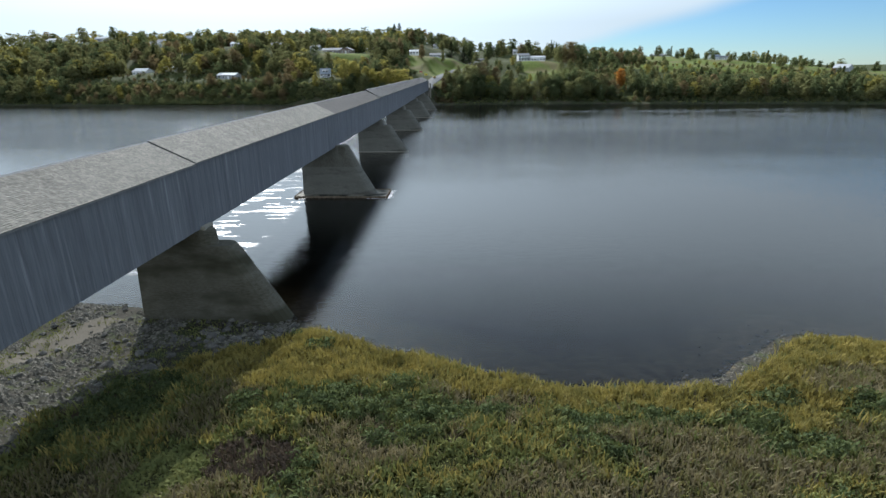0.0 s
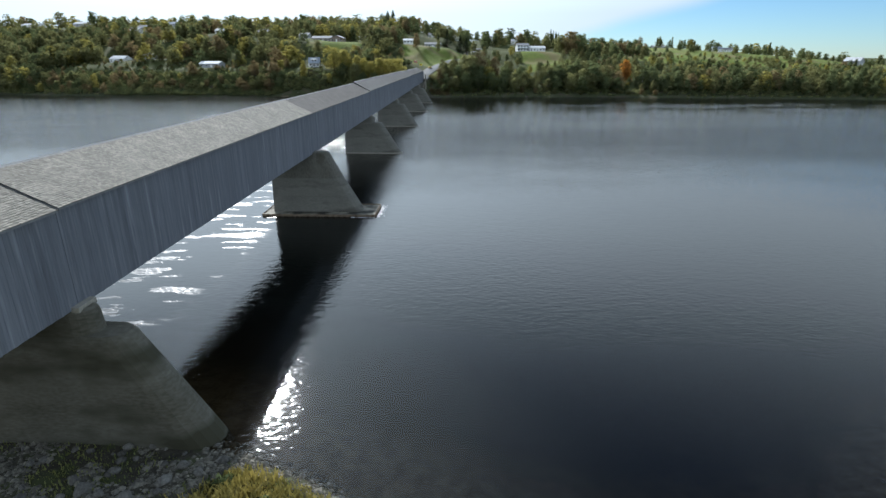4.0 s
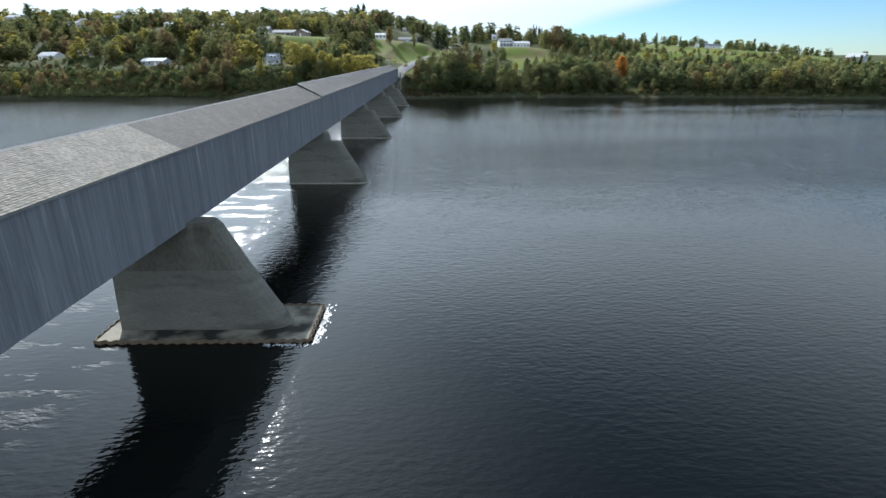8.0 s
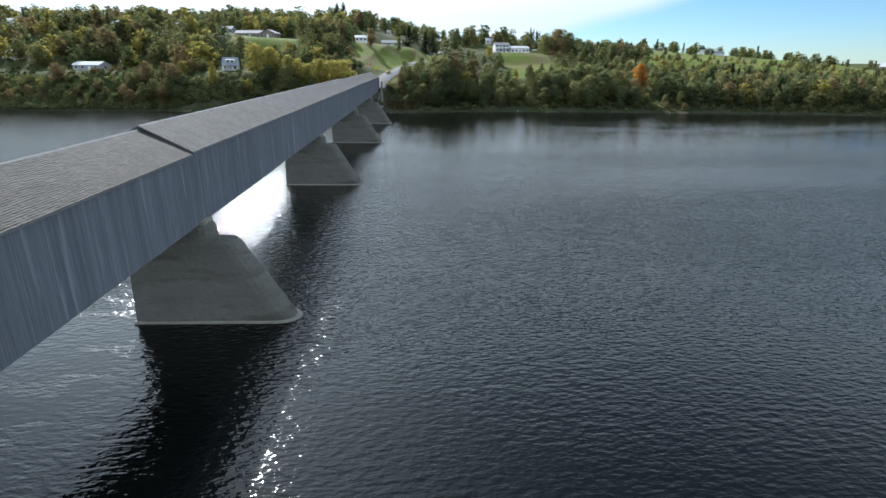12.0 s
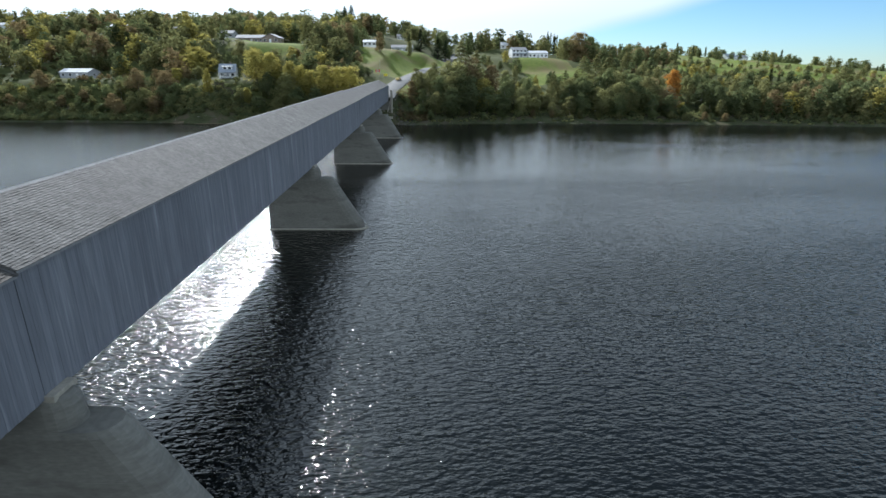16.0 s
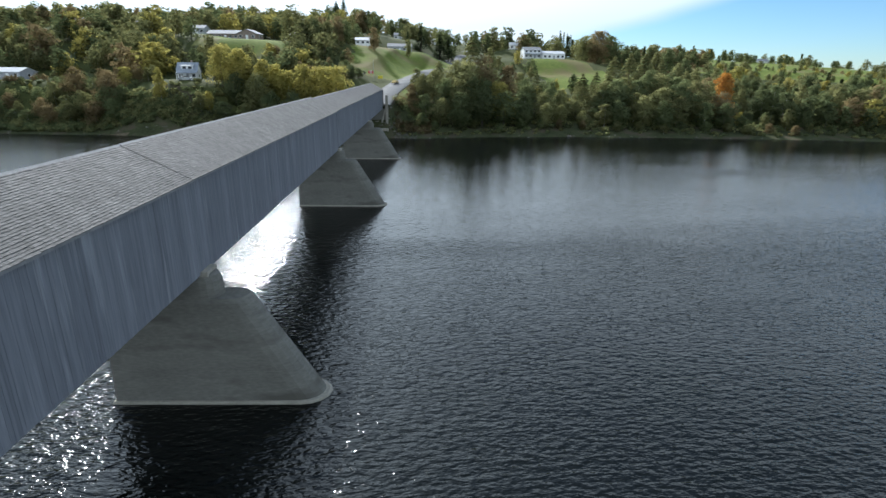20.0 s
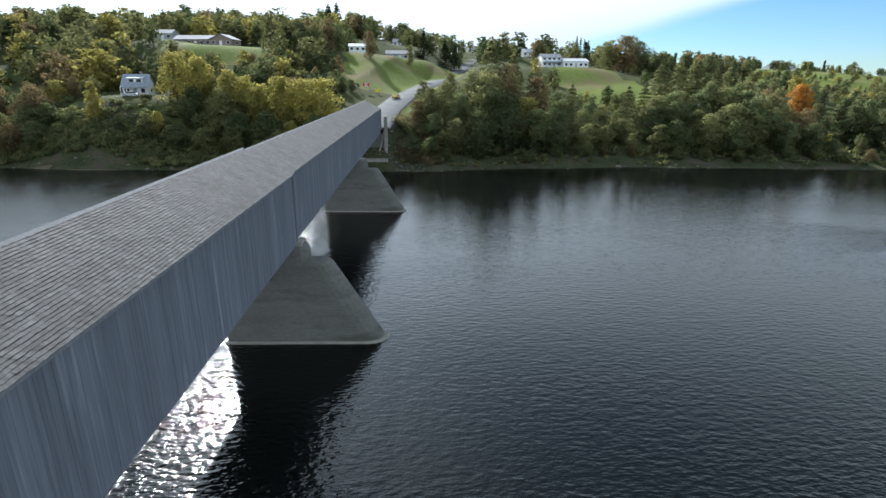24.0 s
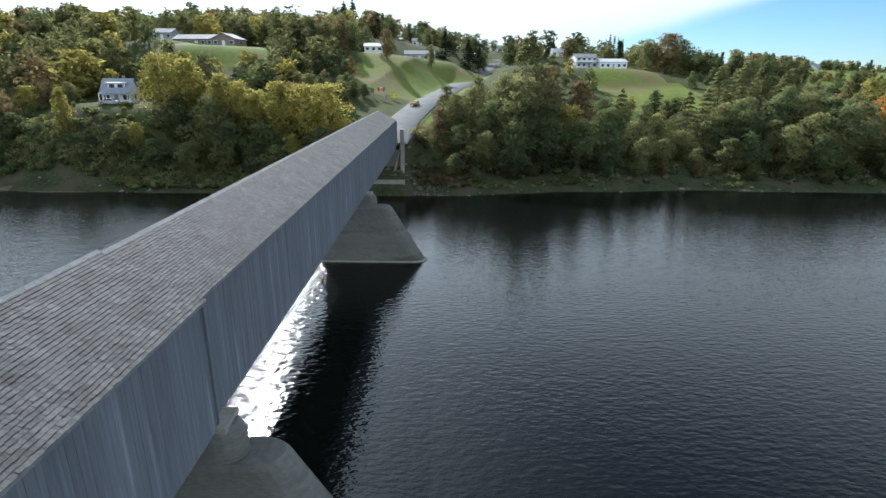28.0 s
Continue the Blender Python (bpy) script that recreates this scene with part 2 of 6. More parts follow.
    for height_map, metres in ((waves[0], 0.11), (waves[1], 0.175)):
        relief = n.new("ShaderNodeBump")
        relief.inputs["Distance"].default_value = metres
        l.new(height_map, relief.inputs["Height"])
        l.new(breeze, relief.inputs["Strength"])
        if last:
            l.new(last, relief.inputs["Normal"])
        last = relief.outputs[0]
    # dark peaty water: the sky mirrored on top, the bed dimly seen through it
    n.remove(b)
    clear, mirror, both, angle = n.new("ShaderNodeBsdfTransparent"), n.new("ShaderNodeBsdfGlossy"), n.new("ShaderNodeMixShader"), n.new("ShaderNodeFresnel")
    clear.inputs[0].default_value = (0.74, 0.68, 0.56, 1)
    # where gusts raise the finest ripples the mirror is broken up
    for k, extra in enumerate((flurries, lively)):
        total = n.new("ShaderNodeMath")
        total.operation = "MULTIPLY_ADD"
        l.new(extra, total.inputs[0])
        total.inputs[1].default_value = (0.23, 0.045)[k]
        if k:
            l.new(rough, total.inputs[2])
        else:
            total.inputs[2].default_value = 0.055
        rough = total.outputs[0]
    l.new(rough, mirror.inputs["Roughness"])
    angle.inputs["IOR"].default_value = 1.333
    l.new(last, mirror.inputs["Normal"])
    l.new(last, angle.inputs["Normal"])
    l.new(angle.outputs[0], both.inputs[0])
    # clear over the shallows of the near bank, murky in the stream
    silt, body = n.new("ShaderNodeBsdfDiffuse"), n.new("ShaderNodeMixShader")
    silt.inputs[0].default_value = (0.0045, 0.0055, 0.0048, 1)
    l.new(ramp(north, 8, 26, 0.12, 1.0), body.inputs[0])
    l.new(clear.outputs[0], body.inputs[1])
    l.new(silt.outputs[0], body.inputs[2])
    l.new(body.outputs[0], both.inputs[1])
    l.new(mirror.outputs[0], both.inputs[2])
    l.new(both.outputs[0], n["Material Output"].inputs["Surface"])
    return m


WATER = river_water()
CONCRETE = surface("weathered_concrete", (0.118, 0.115, 0.1), (0.19, 0.184, 0.162), 2.6, 0.9, 0.25, 5, (0.5, 0.5, 1.6), stains=((0.1, 0.096, 0.082), 2.8, 0.25), gloss=0.06)
CONCRETE_STAINED = surface("damp_stained_concrete", (0.075, 0.07, 0.052), (0.15, 0.142, 0.115), 2.6, 0.9, 0.2, 5, (0.5, 0.5, 1.4), stains=((0.055, 0.053, 0.036), 3.2, 0.4), gloss=0.06)
CONCRETE_STREAKED = surface("streaked_concrete", (0.1, 0.096, 0.08), (0.175, 0.167, 0.143), 2.2, 0.9, 0.25, 5, (1, 1, 0.5), stains=((0.068, 0.062, 0.046), 2.4, 0.3), gloss=0.06)
FOOTING = surface("wet_silted_concrete", (0.17, 0.155, 0.12), (0.3, 0.275, 0.215), 1.4, 0.85, 0.3, 6, stains=((0.022, 0.021, 0.015), 3.4, 0.55), gloss=0.3)
FOAM_GLINT = surface("river_foam_glint", (0.6, 0.62, 0.62), (0.8, 0.8, 0.8), 0.4, 0.5, 0.2, 9)
CONCRETE_PALE = surface("pale_concrete", (0.20, 0.185, 0.15), (0.34, 0.315, 0.26), 1.4, 0.9, 0.3, 6)
BOARD = surface("grey_weathered_board", (0.118, 0.124, 0.138), (0.19, 0.198, 0.216), 1.1, 0.85, 0.4, 9, (1, 1.0, 0.06), spread=0.1, stains=((0.235, 0.245, 0.26), 0.5, 0.1), gloss=0.15)
BOARD_JOINED = surface("grey_weathered_boards", (0.118, 0.121, 0.126), (0.178, 0.182, 0.188), 1.1, 0.85, 0.4, 9, (1, 1.0, 0.06), spread=0.09, island=True, stains=((0.25, 0.26, 0.27), 0.5, 0.12), gloss=0.15)
BOARD_BACK = surface("dark_wall_backing", (0.05, 0.05, 0.055), (0.09, 0.09, 0.095), 1.0, 0.9, 0.1)
SHINGLE = surface("grey_roof_shingle", (0.055, 0.054, 0.052), (0.122, 0.119, 0.113), 1.3, 0.8, 0.25, 14, spread=0.27, gloss=0.15)
SHINGLE_PALE = surface("pale_roof_shingles", (0.135, 0.125, 0.1), (0.25, 0.232, 0.19), 1.3, 0.8, 0.25, 14, spread=0.27, island=True, gloss=0.15)
SHINGLE_MID = surface("grey_roof_shingles", (0.055, 0.054, 0.052), (0.122, 0.119, 0.113), 1.3, 0.8, 0.25, 14, spread=0.27, island=True, gloss=0.15)
SHINGLE_DARK = surface("brown_grey_roof_shingles", (0.046, 0.042, 0.037), (0.09, 0.083, 0.074), 1.3, 0.8, 0.25, 14, spread=0.27, island=True, gloss=0.15)
ROOF_BASE = surface("roof_underlay", (0.06, 0.058, 0.055), (0.10, 0.098, 0.092), 1.0, 0.9, 0.1)
TRIM = surface("pale_grey_trim", (0.15, 0.15, 0.15), (0.25, 0.25, 0.245), 0.8, 0.8, 0.2, 9)
TIMBER = surface("dark_bridge_timber", (0.06, 0.05, 0.042), (0.12, 0.10, 0.085), 0.9, 0.85, 0.3, 7)
SOIL = surface("bank_soil_under_grass", (0.03, 0.034, 0.012), (0.07, 0.066, 0.026), 3.0, 0.95, 0.5, 4, stains=((0.09, 0.07, 0.045), 4, 0.25), gloss=0.06)
GRAVEL = surface("river_gravel_ground", (0.03, 0.028, 0.022), (0.075, 0.067, 0.05), 0.5, 0.9, 0.8, 7, stains=((0.06, 0.068, 0.03), 1.8, 0.4), gloss=0.06)
SAND = surface("packed_sand_track", (0.1, 0.088, 0.068), (0.155, 0.137, 0.107), 1.6, 0.95, 0.3, 6, gloss=0.06)
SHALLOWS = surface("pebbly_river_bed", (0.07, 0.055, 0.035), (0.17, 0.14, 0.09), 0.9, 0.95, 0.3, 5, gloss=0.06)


def depth_darkened(m, deep_tone, z_pale, z_dark):
    """Darkens the pebbles' colour as the river deepens, painting in the light lost there."""
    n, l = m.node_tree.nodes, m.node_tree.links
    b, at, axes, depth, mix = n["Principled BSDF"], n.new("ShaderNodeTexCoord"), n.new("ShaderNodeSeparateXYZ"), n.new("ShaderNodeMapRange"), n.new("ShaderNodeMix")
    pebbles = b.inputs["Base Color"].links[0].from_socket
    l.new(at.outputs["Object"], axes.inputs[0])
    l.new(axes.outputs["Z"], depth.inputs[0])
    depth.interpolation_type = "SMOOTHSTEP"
    depth.inputs[1].default_value, depth.inputs[2].default_value = z_pale, z_dark
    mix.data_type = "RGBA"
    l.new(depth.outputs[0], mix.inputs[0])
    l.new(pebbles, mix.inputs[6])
    mix.inputs[7].default_value = (*deep_tone, 1)
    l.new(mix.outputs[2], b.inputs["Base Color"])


# the dimness of deeper water is put into the bed colour
depth_darkened(SHALLOWS, (0.016, 0.0135, 0.009), -0.2, -2.1)
BANK = surface("dark_grassy_bank", (0.03, 0.036, 0.017), (0.072, 0.078, 0.036), 5.0, 0.95, 0.5, 1.2, stains=((0.075, 0.062, 0.042), 5, 0.35), gloss=0.06)
MEADOW = surface("green_meadow", (0.082, 0.114, 0.022), (0.15, 0.178, 0.038), 14.0, 0.95, 0.3, 0.6, stains=((0.15, 0.13, 0.055), 22, 0.4), gloss=0.06)
UNDERWOOD = surface("forest_floor", (0.035, 0.045, 0.015), (0.08, 0.085, 0.03), 7.0, 0.95, 0.5, 0.8, gloss=0.06)
ASPHALT = surface("worn_grey_asphalt", (0.12, 0.12, 0.118), (0.19, 0.19, 0.185), 5.0, 0.9, 0.15, 3, gloss=0.06)
STONE = surface("river_stone", (0.062, 0.058, 0.05), (0.155, 0.147, 0.13), 0.4, 0.85, 0.3, 9, spread=0.35, gloss=0.12)
STONES = surface("river_stones", (0.06, 0.056, 0.046), (0.19, 0.175, 0.14), 0.4, 0.85, 0.3, 9, spread=0.4, island=True, gloss=0.12)
BARK = surface("tree_bark", (0.07, 0.06, 0.05), (0.16, 0.14, 0.12), 0.4, 0.9, 0.5, 6, (1, 1, 0.3), gloss=0.06)
BIRCH = surface("pale_birch_bark", (0.35, 0.34, 0.31), (0.6, 0.58, 0.54), 0.4, 0.8, 0.2, 5)
LEAF_GREEN = foliage("green_leaves", (0.092, 0.118, 0.052), (0.195, 0.218, 0.088))
LEAF_OLIVE = foliage("olive_leaves", (0.14, 0.15, 0.06), (0.28, 0.27, 0.108))
LEAF_YELLOW = foliage("yellow_autumn_leaves", (0.25, 0.235, 0.062), (0.52, 0.45, 0.125), 0.62, spread=0.18)
LEAF_ORANGE = foliage("orange_autumn_leaves", (0.3, 0.13, 0.03), (0.5, 0.25, 0.05), spread=0.15)
LEAF_RUST = foliage("rust_brown_leaves", (0.15, 0.12, 0.058), (0.28, 0.21, 0.1), spread=0.22)
NEEDLE = foliage("dark_conifer_needles", (0.035, 0.055, 0.026), (0.085, 0.115, 0.05), 0.3)
WEED_GOLD = foliage("golden_grass", (0.16, 0.142, 0.036), (0.35, 0.28, 0.074), 0.36, 0.1, 0.6, gloss=0.02)
WEED_GREEN = foliage("green_weeds", (0.094, 0.113, 0.03), (0.217, 0.217, 0.066), 0.34, 0.1, 0.7, gloss=0.02)
WEED_TEAL = foliage("dark_leafy_weeds", (0.045, 0.068, 0.022), (0.115, 0.14, 0.048), 0.34, 0.1, 0.8, gloss=0.02)
WEED_TAN = foliage("tan_dead_grass", (0.165, 0.14, 0.072), (0.32, 0.265, 0.14), 0.4, 0.1, 0.8, gloss=0.02)
WEED_DEAD = foliage("dark_brown_dead_stems", (0.045, 0.033, 0.024), (0.115, 0.084, 0.055), 0.3, 0.1, 0.9, gloss=0.02)
WEED_DRY = foliage("dry_brown_stems", (0.115, 0.105, 0.038), (0.235, 0.2, 0.075), 0.4, 0.1, 0.6, gloss=0.02)
WHITE_WALL = surface("white_clapboard", (0.74, 0.74, 0.74), (0.84, 0.84, 0.83), 1.5, 0.7, 0.1, 4)
BRICK_WALL = surface("brown_brick_wall", (0.19, 0.145, 0.12), (0.30, 0.235, 0.20), 0.8, 0.9, 0.2, 6)
GREY_WALL = surface("grey_siding", (0.28, 0.29, 0.31), (0.40, 0.41, 0.43), 1.5, 0.8, 0.1, 4)
ROOF_GREY = surface("grey_house_roof", (0.13, 0.135, 0.145), (0.24, 0.245, 0.25), 1.0, 0.8, 0.2, 5)
ROOF_BLUE = surface("blue_grey_house_roof", (0.20, 0.225, 0.255), (0.31, 0.335, 0.37), 1.0, 0.8, 0.1, 5)
ROOF_TIN = surface("pale_tin_roof", (0.42, 0.43, 0.44), (0.58, 0.58, 0.58), 2.0, 0.7, 0.05, 3, gloss=0.15)
PANE = surface("dark_window_pane", (0.02, 0.024, 0.03), (0.04, 0.045, 0.05), 1.0, 0.1, 0, gloss=0.6)
STEEL = surface("galvanised_steel", (0.32, 0.33, 0.34), (0.5, 0.5, 0.5), 0.5, 0.45, 0.1, 8, metal=0.8)
RUST = surface("rusty_sheet_pile", (0.10, 0.075, 0.05), (0.2, 0.15, 0.10), 0.5, 0.85, 0.3, 8)
PAINT_RED = surface("red_cloth", (0.5, 0.03, 0.03), (0.62, 0.05, 0.05), 0.5, 0.8, 0)
PAINT_WHITE = surface("white_cloth", (0.7, 0.7, 0.7), (0.82, 0.82, 0.82), 0.5, 0.8, 0)
PAINT_YELLOW = surface("yellow_sign_paint", (0.68, 0.55, 0.03), (0.8, 0.66, 0.05), 0.5, 0.5, 0)
CAR_SILVER = surface("silver_car_paint", (0.4, 0.41, 0.42), (0.52, 0.53, 0.54), 0.6, 0.25, 0, metal=0.5)
CAR_GOLD = surface("gold_car_paint", (0.42, 0.30, 0.08), (0.55, 0.4, 0.12), 0.6, 0.3, 0, metal=0.4)
TYRE = surface("black_rubber", (0.02, 0.02, 0.02), (0.035, 0.035, 0.035), 0.3, 0.9, 0)


# ---- mesh helpers ----
def part(name, bm, material, parent=None, label="", smooth=False):
    """Links a bmesh as one mesh object, under a thing or a part where one is given."""
    me = bpy.data.meshes.new(name)
    bm.to_mesh(me)
    bm.free()
    me.materials.append(material)
    if smooth:
        me.shade_smooth()
    ob = new(name, me)
    ob.parent = parent
    return tagged(ob, label=label)


def sheet(name, verts, faces, material, parent=None, label="", smooth=False, kind=""):
    """The same from arrays of corners and of four-sided or three-sided faces; six numbers a corner give its normal too."""
    me = bpy.data.meshes.new(name)
    verts, faces = np.asarray(verts, np.float32), np.asarray(faces, np.int32)
    verts, facing = verts[:, :3], verts[:, 3:] if verts.shape[1] == 6 else None
    k = faces.shape[1]
    me.vertices.add(len(verts))
    me.vertices.foreach_set("co", np.ascontiguousarray(verts).ravel())
    me.loops.add(faces.size)
    me.loops.foreach_set("vertex_index", faces.ravel())
    me.polygons.add(len(faces))
    me.polygons.foreach_set("loop_start", np.arange(0, faces.size, k, dtype=np.int32))
    for one in material if isinstance(material, (list, tuple)) else [material]:
        me.materials.append(one)
    me.update(calc_edges=True)
    (me.shade_smooth if smooth or facing is not None else me.shade_flat)()
    if facing is not None:
        me.normals_split_custom_set_from_vertices(facing)
    ob = new(name, me)
    ob.parent = parent
    return tagged(ob, label=label, kind=kind)


def block(bm, x0, x1, y0, y1, z0, z1, bevel=0.0):
    made = bmesh.ops.create_cube(bm, size=1)["verts"]
    for v in made:
        v.co = Vector(((x0 + x1) / 2 + v.co.x * (x1 - x0), (y0 + y1) / 2 + v.co.y * (y1 - y0), (z0 + z1) / 2 + v.co.z * (z1 - z0)))
    if bevel:
        bmesh.ops.bevel(bm, geom=list({e for v in made for e in v.link_edges}), offset=bevel, segments=2, affect="EDGES", profile=0.6)
    return bm


def solid(outlines, bm=None):
    """A body lofted through rings of equal length, closed at both ends."""
    bm = bm or bmesh.new()
    rings = [[bm.verts.new(p) for p in ring] for ring in outlines]
    for a, b in zip(rings, rings[1:]):
        for i in range(len(a)):
            j = (i + 1) % len(a)
            bm.faces.new((a[i], a[j], b[j], b[i]))
    bm.faces.new(rings[0][::-1])
    bm.faces.new(rings[-1])
    bmesh.ops.recalc_face_normals(bm, faces=bm.faces)
    return bm


def rod(bm, a, b, r0, r1, sides=6):
    a, b = Vector(a), Vector(b)
    turn = (b - a).to_track_quat("Z", "Y")
    rings = [[p + turn @ Vector((r * math.cos(k * math.tau / sides), r * math.sin(k * math.tau / sides), 0)) for k in range(sides)] for p, r in ((a, r0), (b, r1))]
    return solid(rings, bm)


def empty(name, label="", category="", group="", kind="", place=(0, 0, 0)):
    ob = new(name)
    ob.empty_display_size = 0.2
    ob.location = place
    return tagged(ob, label, category, group, kind)



# ---- the lie of the land ----
def vnoise(x, y, size, seed=0):
    """Smooth value noise in -1..1 over the plan, with cells of that size."""
    x, y = np.asarray(x, float) / size, np.asarray(y, float) / size
    xi, yi = np.floor(x), np.floor(y)
    fx, fy = x - xi, y - yi
    fx, fy = fx * fx * (3 - 2 * fx), fy * fy * (3 - 2 * fy)

    def cell(a, b):
        v = np.sin(a * 127.1 + b * 311.7 + seed * 74.7) * 43758.5453
        return 2 * (v - np.floor(v)) - 1

    low = cell(xi, yi) * (1 - fx) + cell(xi + 1, yi) * fx
    high = cell(xi, yi + 1) * (1 - fx) + cell(xi + 1, yi + 1) * fx
    return low * (1 - fy) + high * fy


NEAR_X = (-400, -60, -13, -4.7, 3, 11, 16, 22.4, 28.5, 34.8, 42.4, 47.3, 51.9, 55, 63.7, 80, 150, 400)
NEAR_Y = (20, 9, 6.4, 5.4, 4.2, 2.3, 0.5, -2.8, -5.7, -7.3, -7.0, -5.4, -1.5, 1.0, 0.6, 0, -4, -10)
FAR_X = (-1500, -300, -170, -83, -51, 3, 18, 40, 73, 108, 135, 195, 260, 400, 1500)
FAR_Y = (420, 334, 319, 317.5, 315.4, 314, 314.5, 319, 320.5, 318, 316, 311, 300, 280, 180)
ROAD_Y = (300, 317, 340, 370, 400, 430, 480, 560, 650, 800, 2500)
ROAD_X = (0.7, 0.7, 2.2, 6.6, 12.4, 19.5, 30, 44, 57, 85, 400)
ROAD_Z = (10.2, 10.2, 12.6, 15.9, 18.1, 20.6, 24.6, 32.0, 39.5, 42, 44)

# Level ground under the houses: place, height and reach.
PADS = (
    (-70.2, 346, 16.8, 8), (-78.5, 426, 34.2, 16), (-98.5, 433, 37.0, 5), (-52.4, 472, 36.6, 11), (-19.5, 457, 30.9, 6),
    (1.9, 464, 30.4, 8), (84, 469, 27.6, 13), (-2.6, 562, 41.6, 7), (20, 572, 38.5, 5), (55.3, 622, 40.7, 6),
    (77.8, 527, 34.5, 6), (357, 716, 29.2, 16), (297, 772, 34.0, 14), (-219, 379, 19.0, 8), (-200, 388, 21.7, 7),
    (-144.7, 360, 16.2, 8), (-257, 472, 42.5, 8), (-264, 502, 45.5, 9), (-173.6, 457, 41.5, 8), (-141.8, 472, 40.5, 9),
    (-385, 522, 49.0, 12), (-343, 532, 50.5, 10), (-255, 542, 49.0, 11), (334, 432, 16.0, 11),
)


def near_shore(x):
    return np.interp(x, NEAR_X, NEAR_Y) + 0.35 * vnoise(x, 0 * x, 2.6, 3)


def far_shore(x):
    return np.interp(x, FAR_X, FAR_Y) + 1.2 * vnoise(x, 0 * x, 17, 5)


def road_x(y):
    return np.interp(y, ROAD_Y, ROAD_X)


def road_z(y):
    return np.interp(y, ROAD_Y, ROAD_Z)


def height(x, y):
    """The ground's height: both banks, the river bed between them and the hill behind the far bank."""
    x, y = np.asarray(x, float), np.asarray(y, float)
    inland = near_shore(x) - y
    near = np.interp(inland, (-60, -12, -3, 0, 1.2, 5, 12, 30, 60, 90, 400), (-3.2, -2.0, -0.45, 0, 0.28, 0.85, 1.3, 2.2, 7.5, 10.2, 14))
    flat = np.clip((14 - x) / 14, 0, 1)
    near = near * (1 - 0.35 * flat * (inland < 12))
    rough = np.clip(inland / 3, 0, 1)
    near = near + rough * (0.28 * vnoise(x, y, 5.5, 1) + 0.16 * vnoise(x, y, 2.1, 2) + 0.05 * vnoise(x, y, 0.9, 4))
    s = y - far_shore(x)
    left = np.interp(s, (-60, -10, 0, 5, 13, 28, 45, 85, 110, 160, 230, 330, 500, 900, 2500), (-3.2, -1.5, 0, 1.3, 4, 14.5, 17.5, 27, 34, 40.5, 47, 52, 55, 58, 64))
    right = np.interp(s, (-60, -10, 0, 5, 14, 30, 60, 100, 150, 250, 400, 800, 2500), (-3.2, -1.5, 0, 1.0, 2.8, 6.5, 10.5, 17, 25.5, 31.5, 33.5, 37, 42))
    # the plateau falls away downstream
    right = right - np.interp(x - 0.45 * (y - 550), (200, 274, 360, 390, 420, 470, 700), (0, 4, 10.5, 13, 18, 21.5, 24)) * np.clip((s - 40) / 100, 0, 1)
    side = np.clip((x + 45) / 130, 0, 1)
    side = side * side * (3 - 2 * side)
    far = left * (1 - side) + right * side
    far = far + np.clip(s / 40, 0, 1) * (1.3 * vnoise(x, y, 60, 6) + 0.5 * vnoise(x, y, 19, 7)) + np.clip(s / 4, 0, 1) * 0.25 * vnoise(x, y, 6, 8)
    away = np.abs(x - road_x(y))
    on_road = np.clip((y - 313.6) / 5.4, 0, 1) * np.clip(1 - (away - np.where(y < 326, 4.2, 5.5)) / np.where((y < 350) & (x > road_x(y)), np.where(y < 326, 2.5, 7), 14), 0, 1)
    far = far * (1 - on_road) + np.minimum(road_z(y), 99) * on_road
    for px, py, pz, reach in PADS:
        gap = np.hypot(x - px, y - py)
        k = np.clip(1 - (gap - reach) / 26, 0, 1)
        k = k * k * (3 - 2 * k)
        far = far * (1 - k) + pz * k
    return np.where(y < 160, near, far)


def steps(*spans):
    """Grid lines: spans of (start, end, step)."""
    return np.unique(np.round(np.concatenate([np.arange(a, b, s) for a, b, s in spans] + [[spans[-1][1]]]), 3))


def gravelly(x, y):
    """How far a place on the near bank lies inside the gravel bar beside the bridge (above 0: inside)."""
    edge = np.interp(y, (-60, -20, -15.4, -12.8, -9.5, -5.6, -2.1, 0, 2, 8), (0.0, 0.0, 0.2, 1.2, 3.6, 5.4, 10.6, 12.3, 13.5, 14.5))
    return edge - x + 1.1 * vnoise(x, y, 3.0, 11)


gx = steps((-2400, -400, 100), (-400, -30, 5), (-30, 84, 0.75), (84, 400, 5), (400, 2400, 100))
gy = steps((-900, -100, 50), (-100, -45, 5), (-45, 8, 0.75), (8, 300, 8), (300, 480, 2.5), (480, 900, 14), (900, 3400, 100))
GX, GY = np.meshgrid(gx, gy)
GZ = height(GX, GY)
cols, rows_n = len(gx), len(gy)
idx = np.arange(cols * rows_n).reshape(rows_n, cols)
quads = np.stack([idx[:-1, :-1], idx[:-1, 1:], idx[1:, 1:], idx[1:, :-1]], -1).reshape(-1, 4)
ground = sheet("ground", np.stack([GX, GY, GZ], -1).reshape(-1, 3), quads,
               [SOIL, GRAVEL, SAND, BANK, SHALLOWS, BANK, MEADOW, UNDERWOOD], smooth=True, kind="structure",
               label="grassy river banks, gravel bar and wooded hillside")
cx, cy = (GX[:-1, :-1] + GX[1:, 1:]) / 2, (GY[:-1, :-1] + GY[1:, 1:]) / 2
cz = height(cx, cy)
inland, beyond = near_shore(cx) - cy, cy - far_shore(cx)
kind_of = np.zeros(cx.shape, np.int32)
kind_of[(inland < np.interp(cx, (12, 20, 24, 41, 44, 50, 57, 60), (1.0, 0.8, 0.0, 0.0, 1.0, 2.8, 1.0, 0.6))) & (cy < 60)] = 1
kind_of[gravelly(cx, cy) > 0] = 1
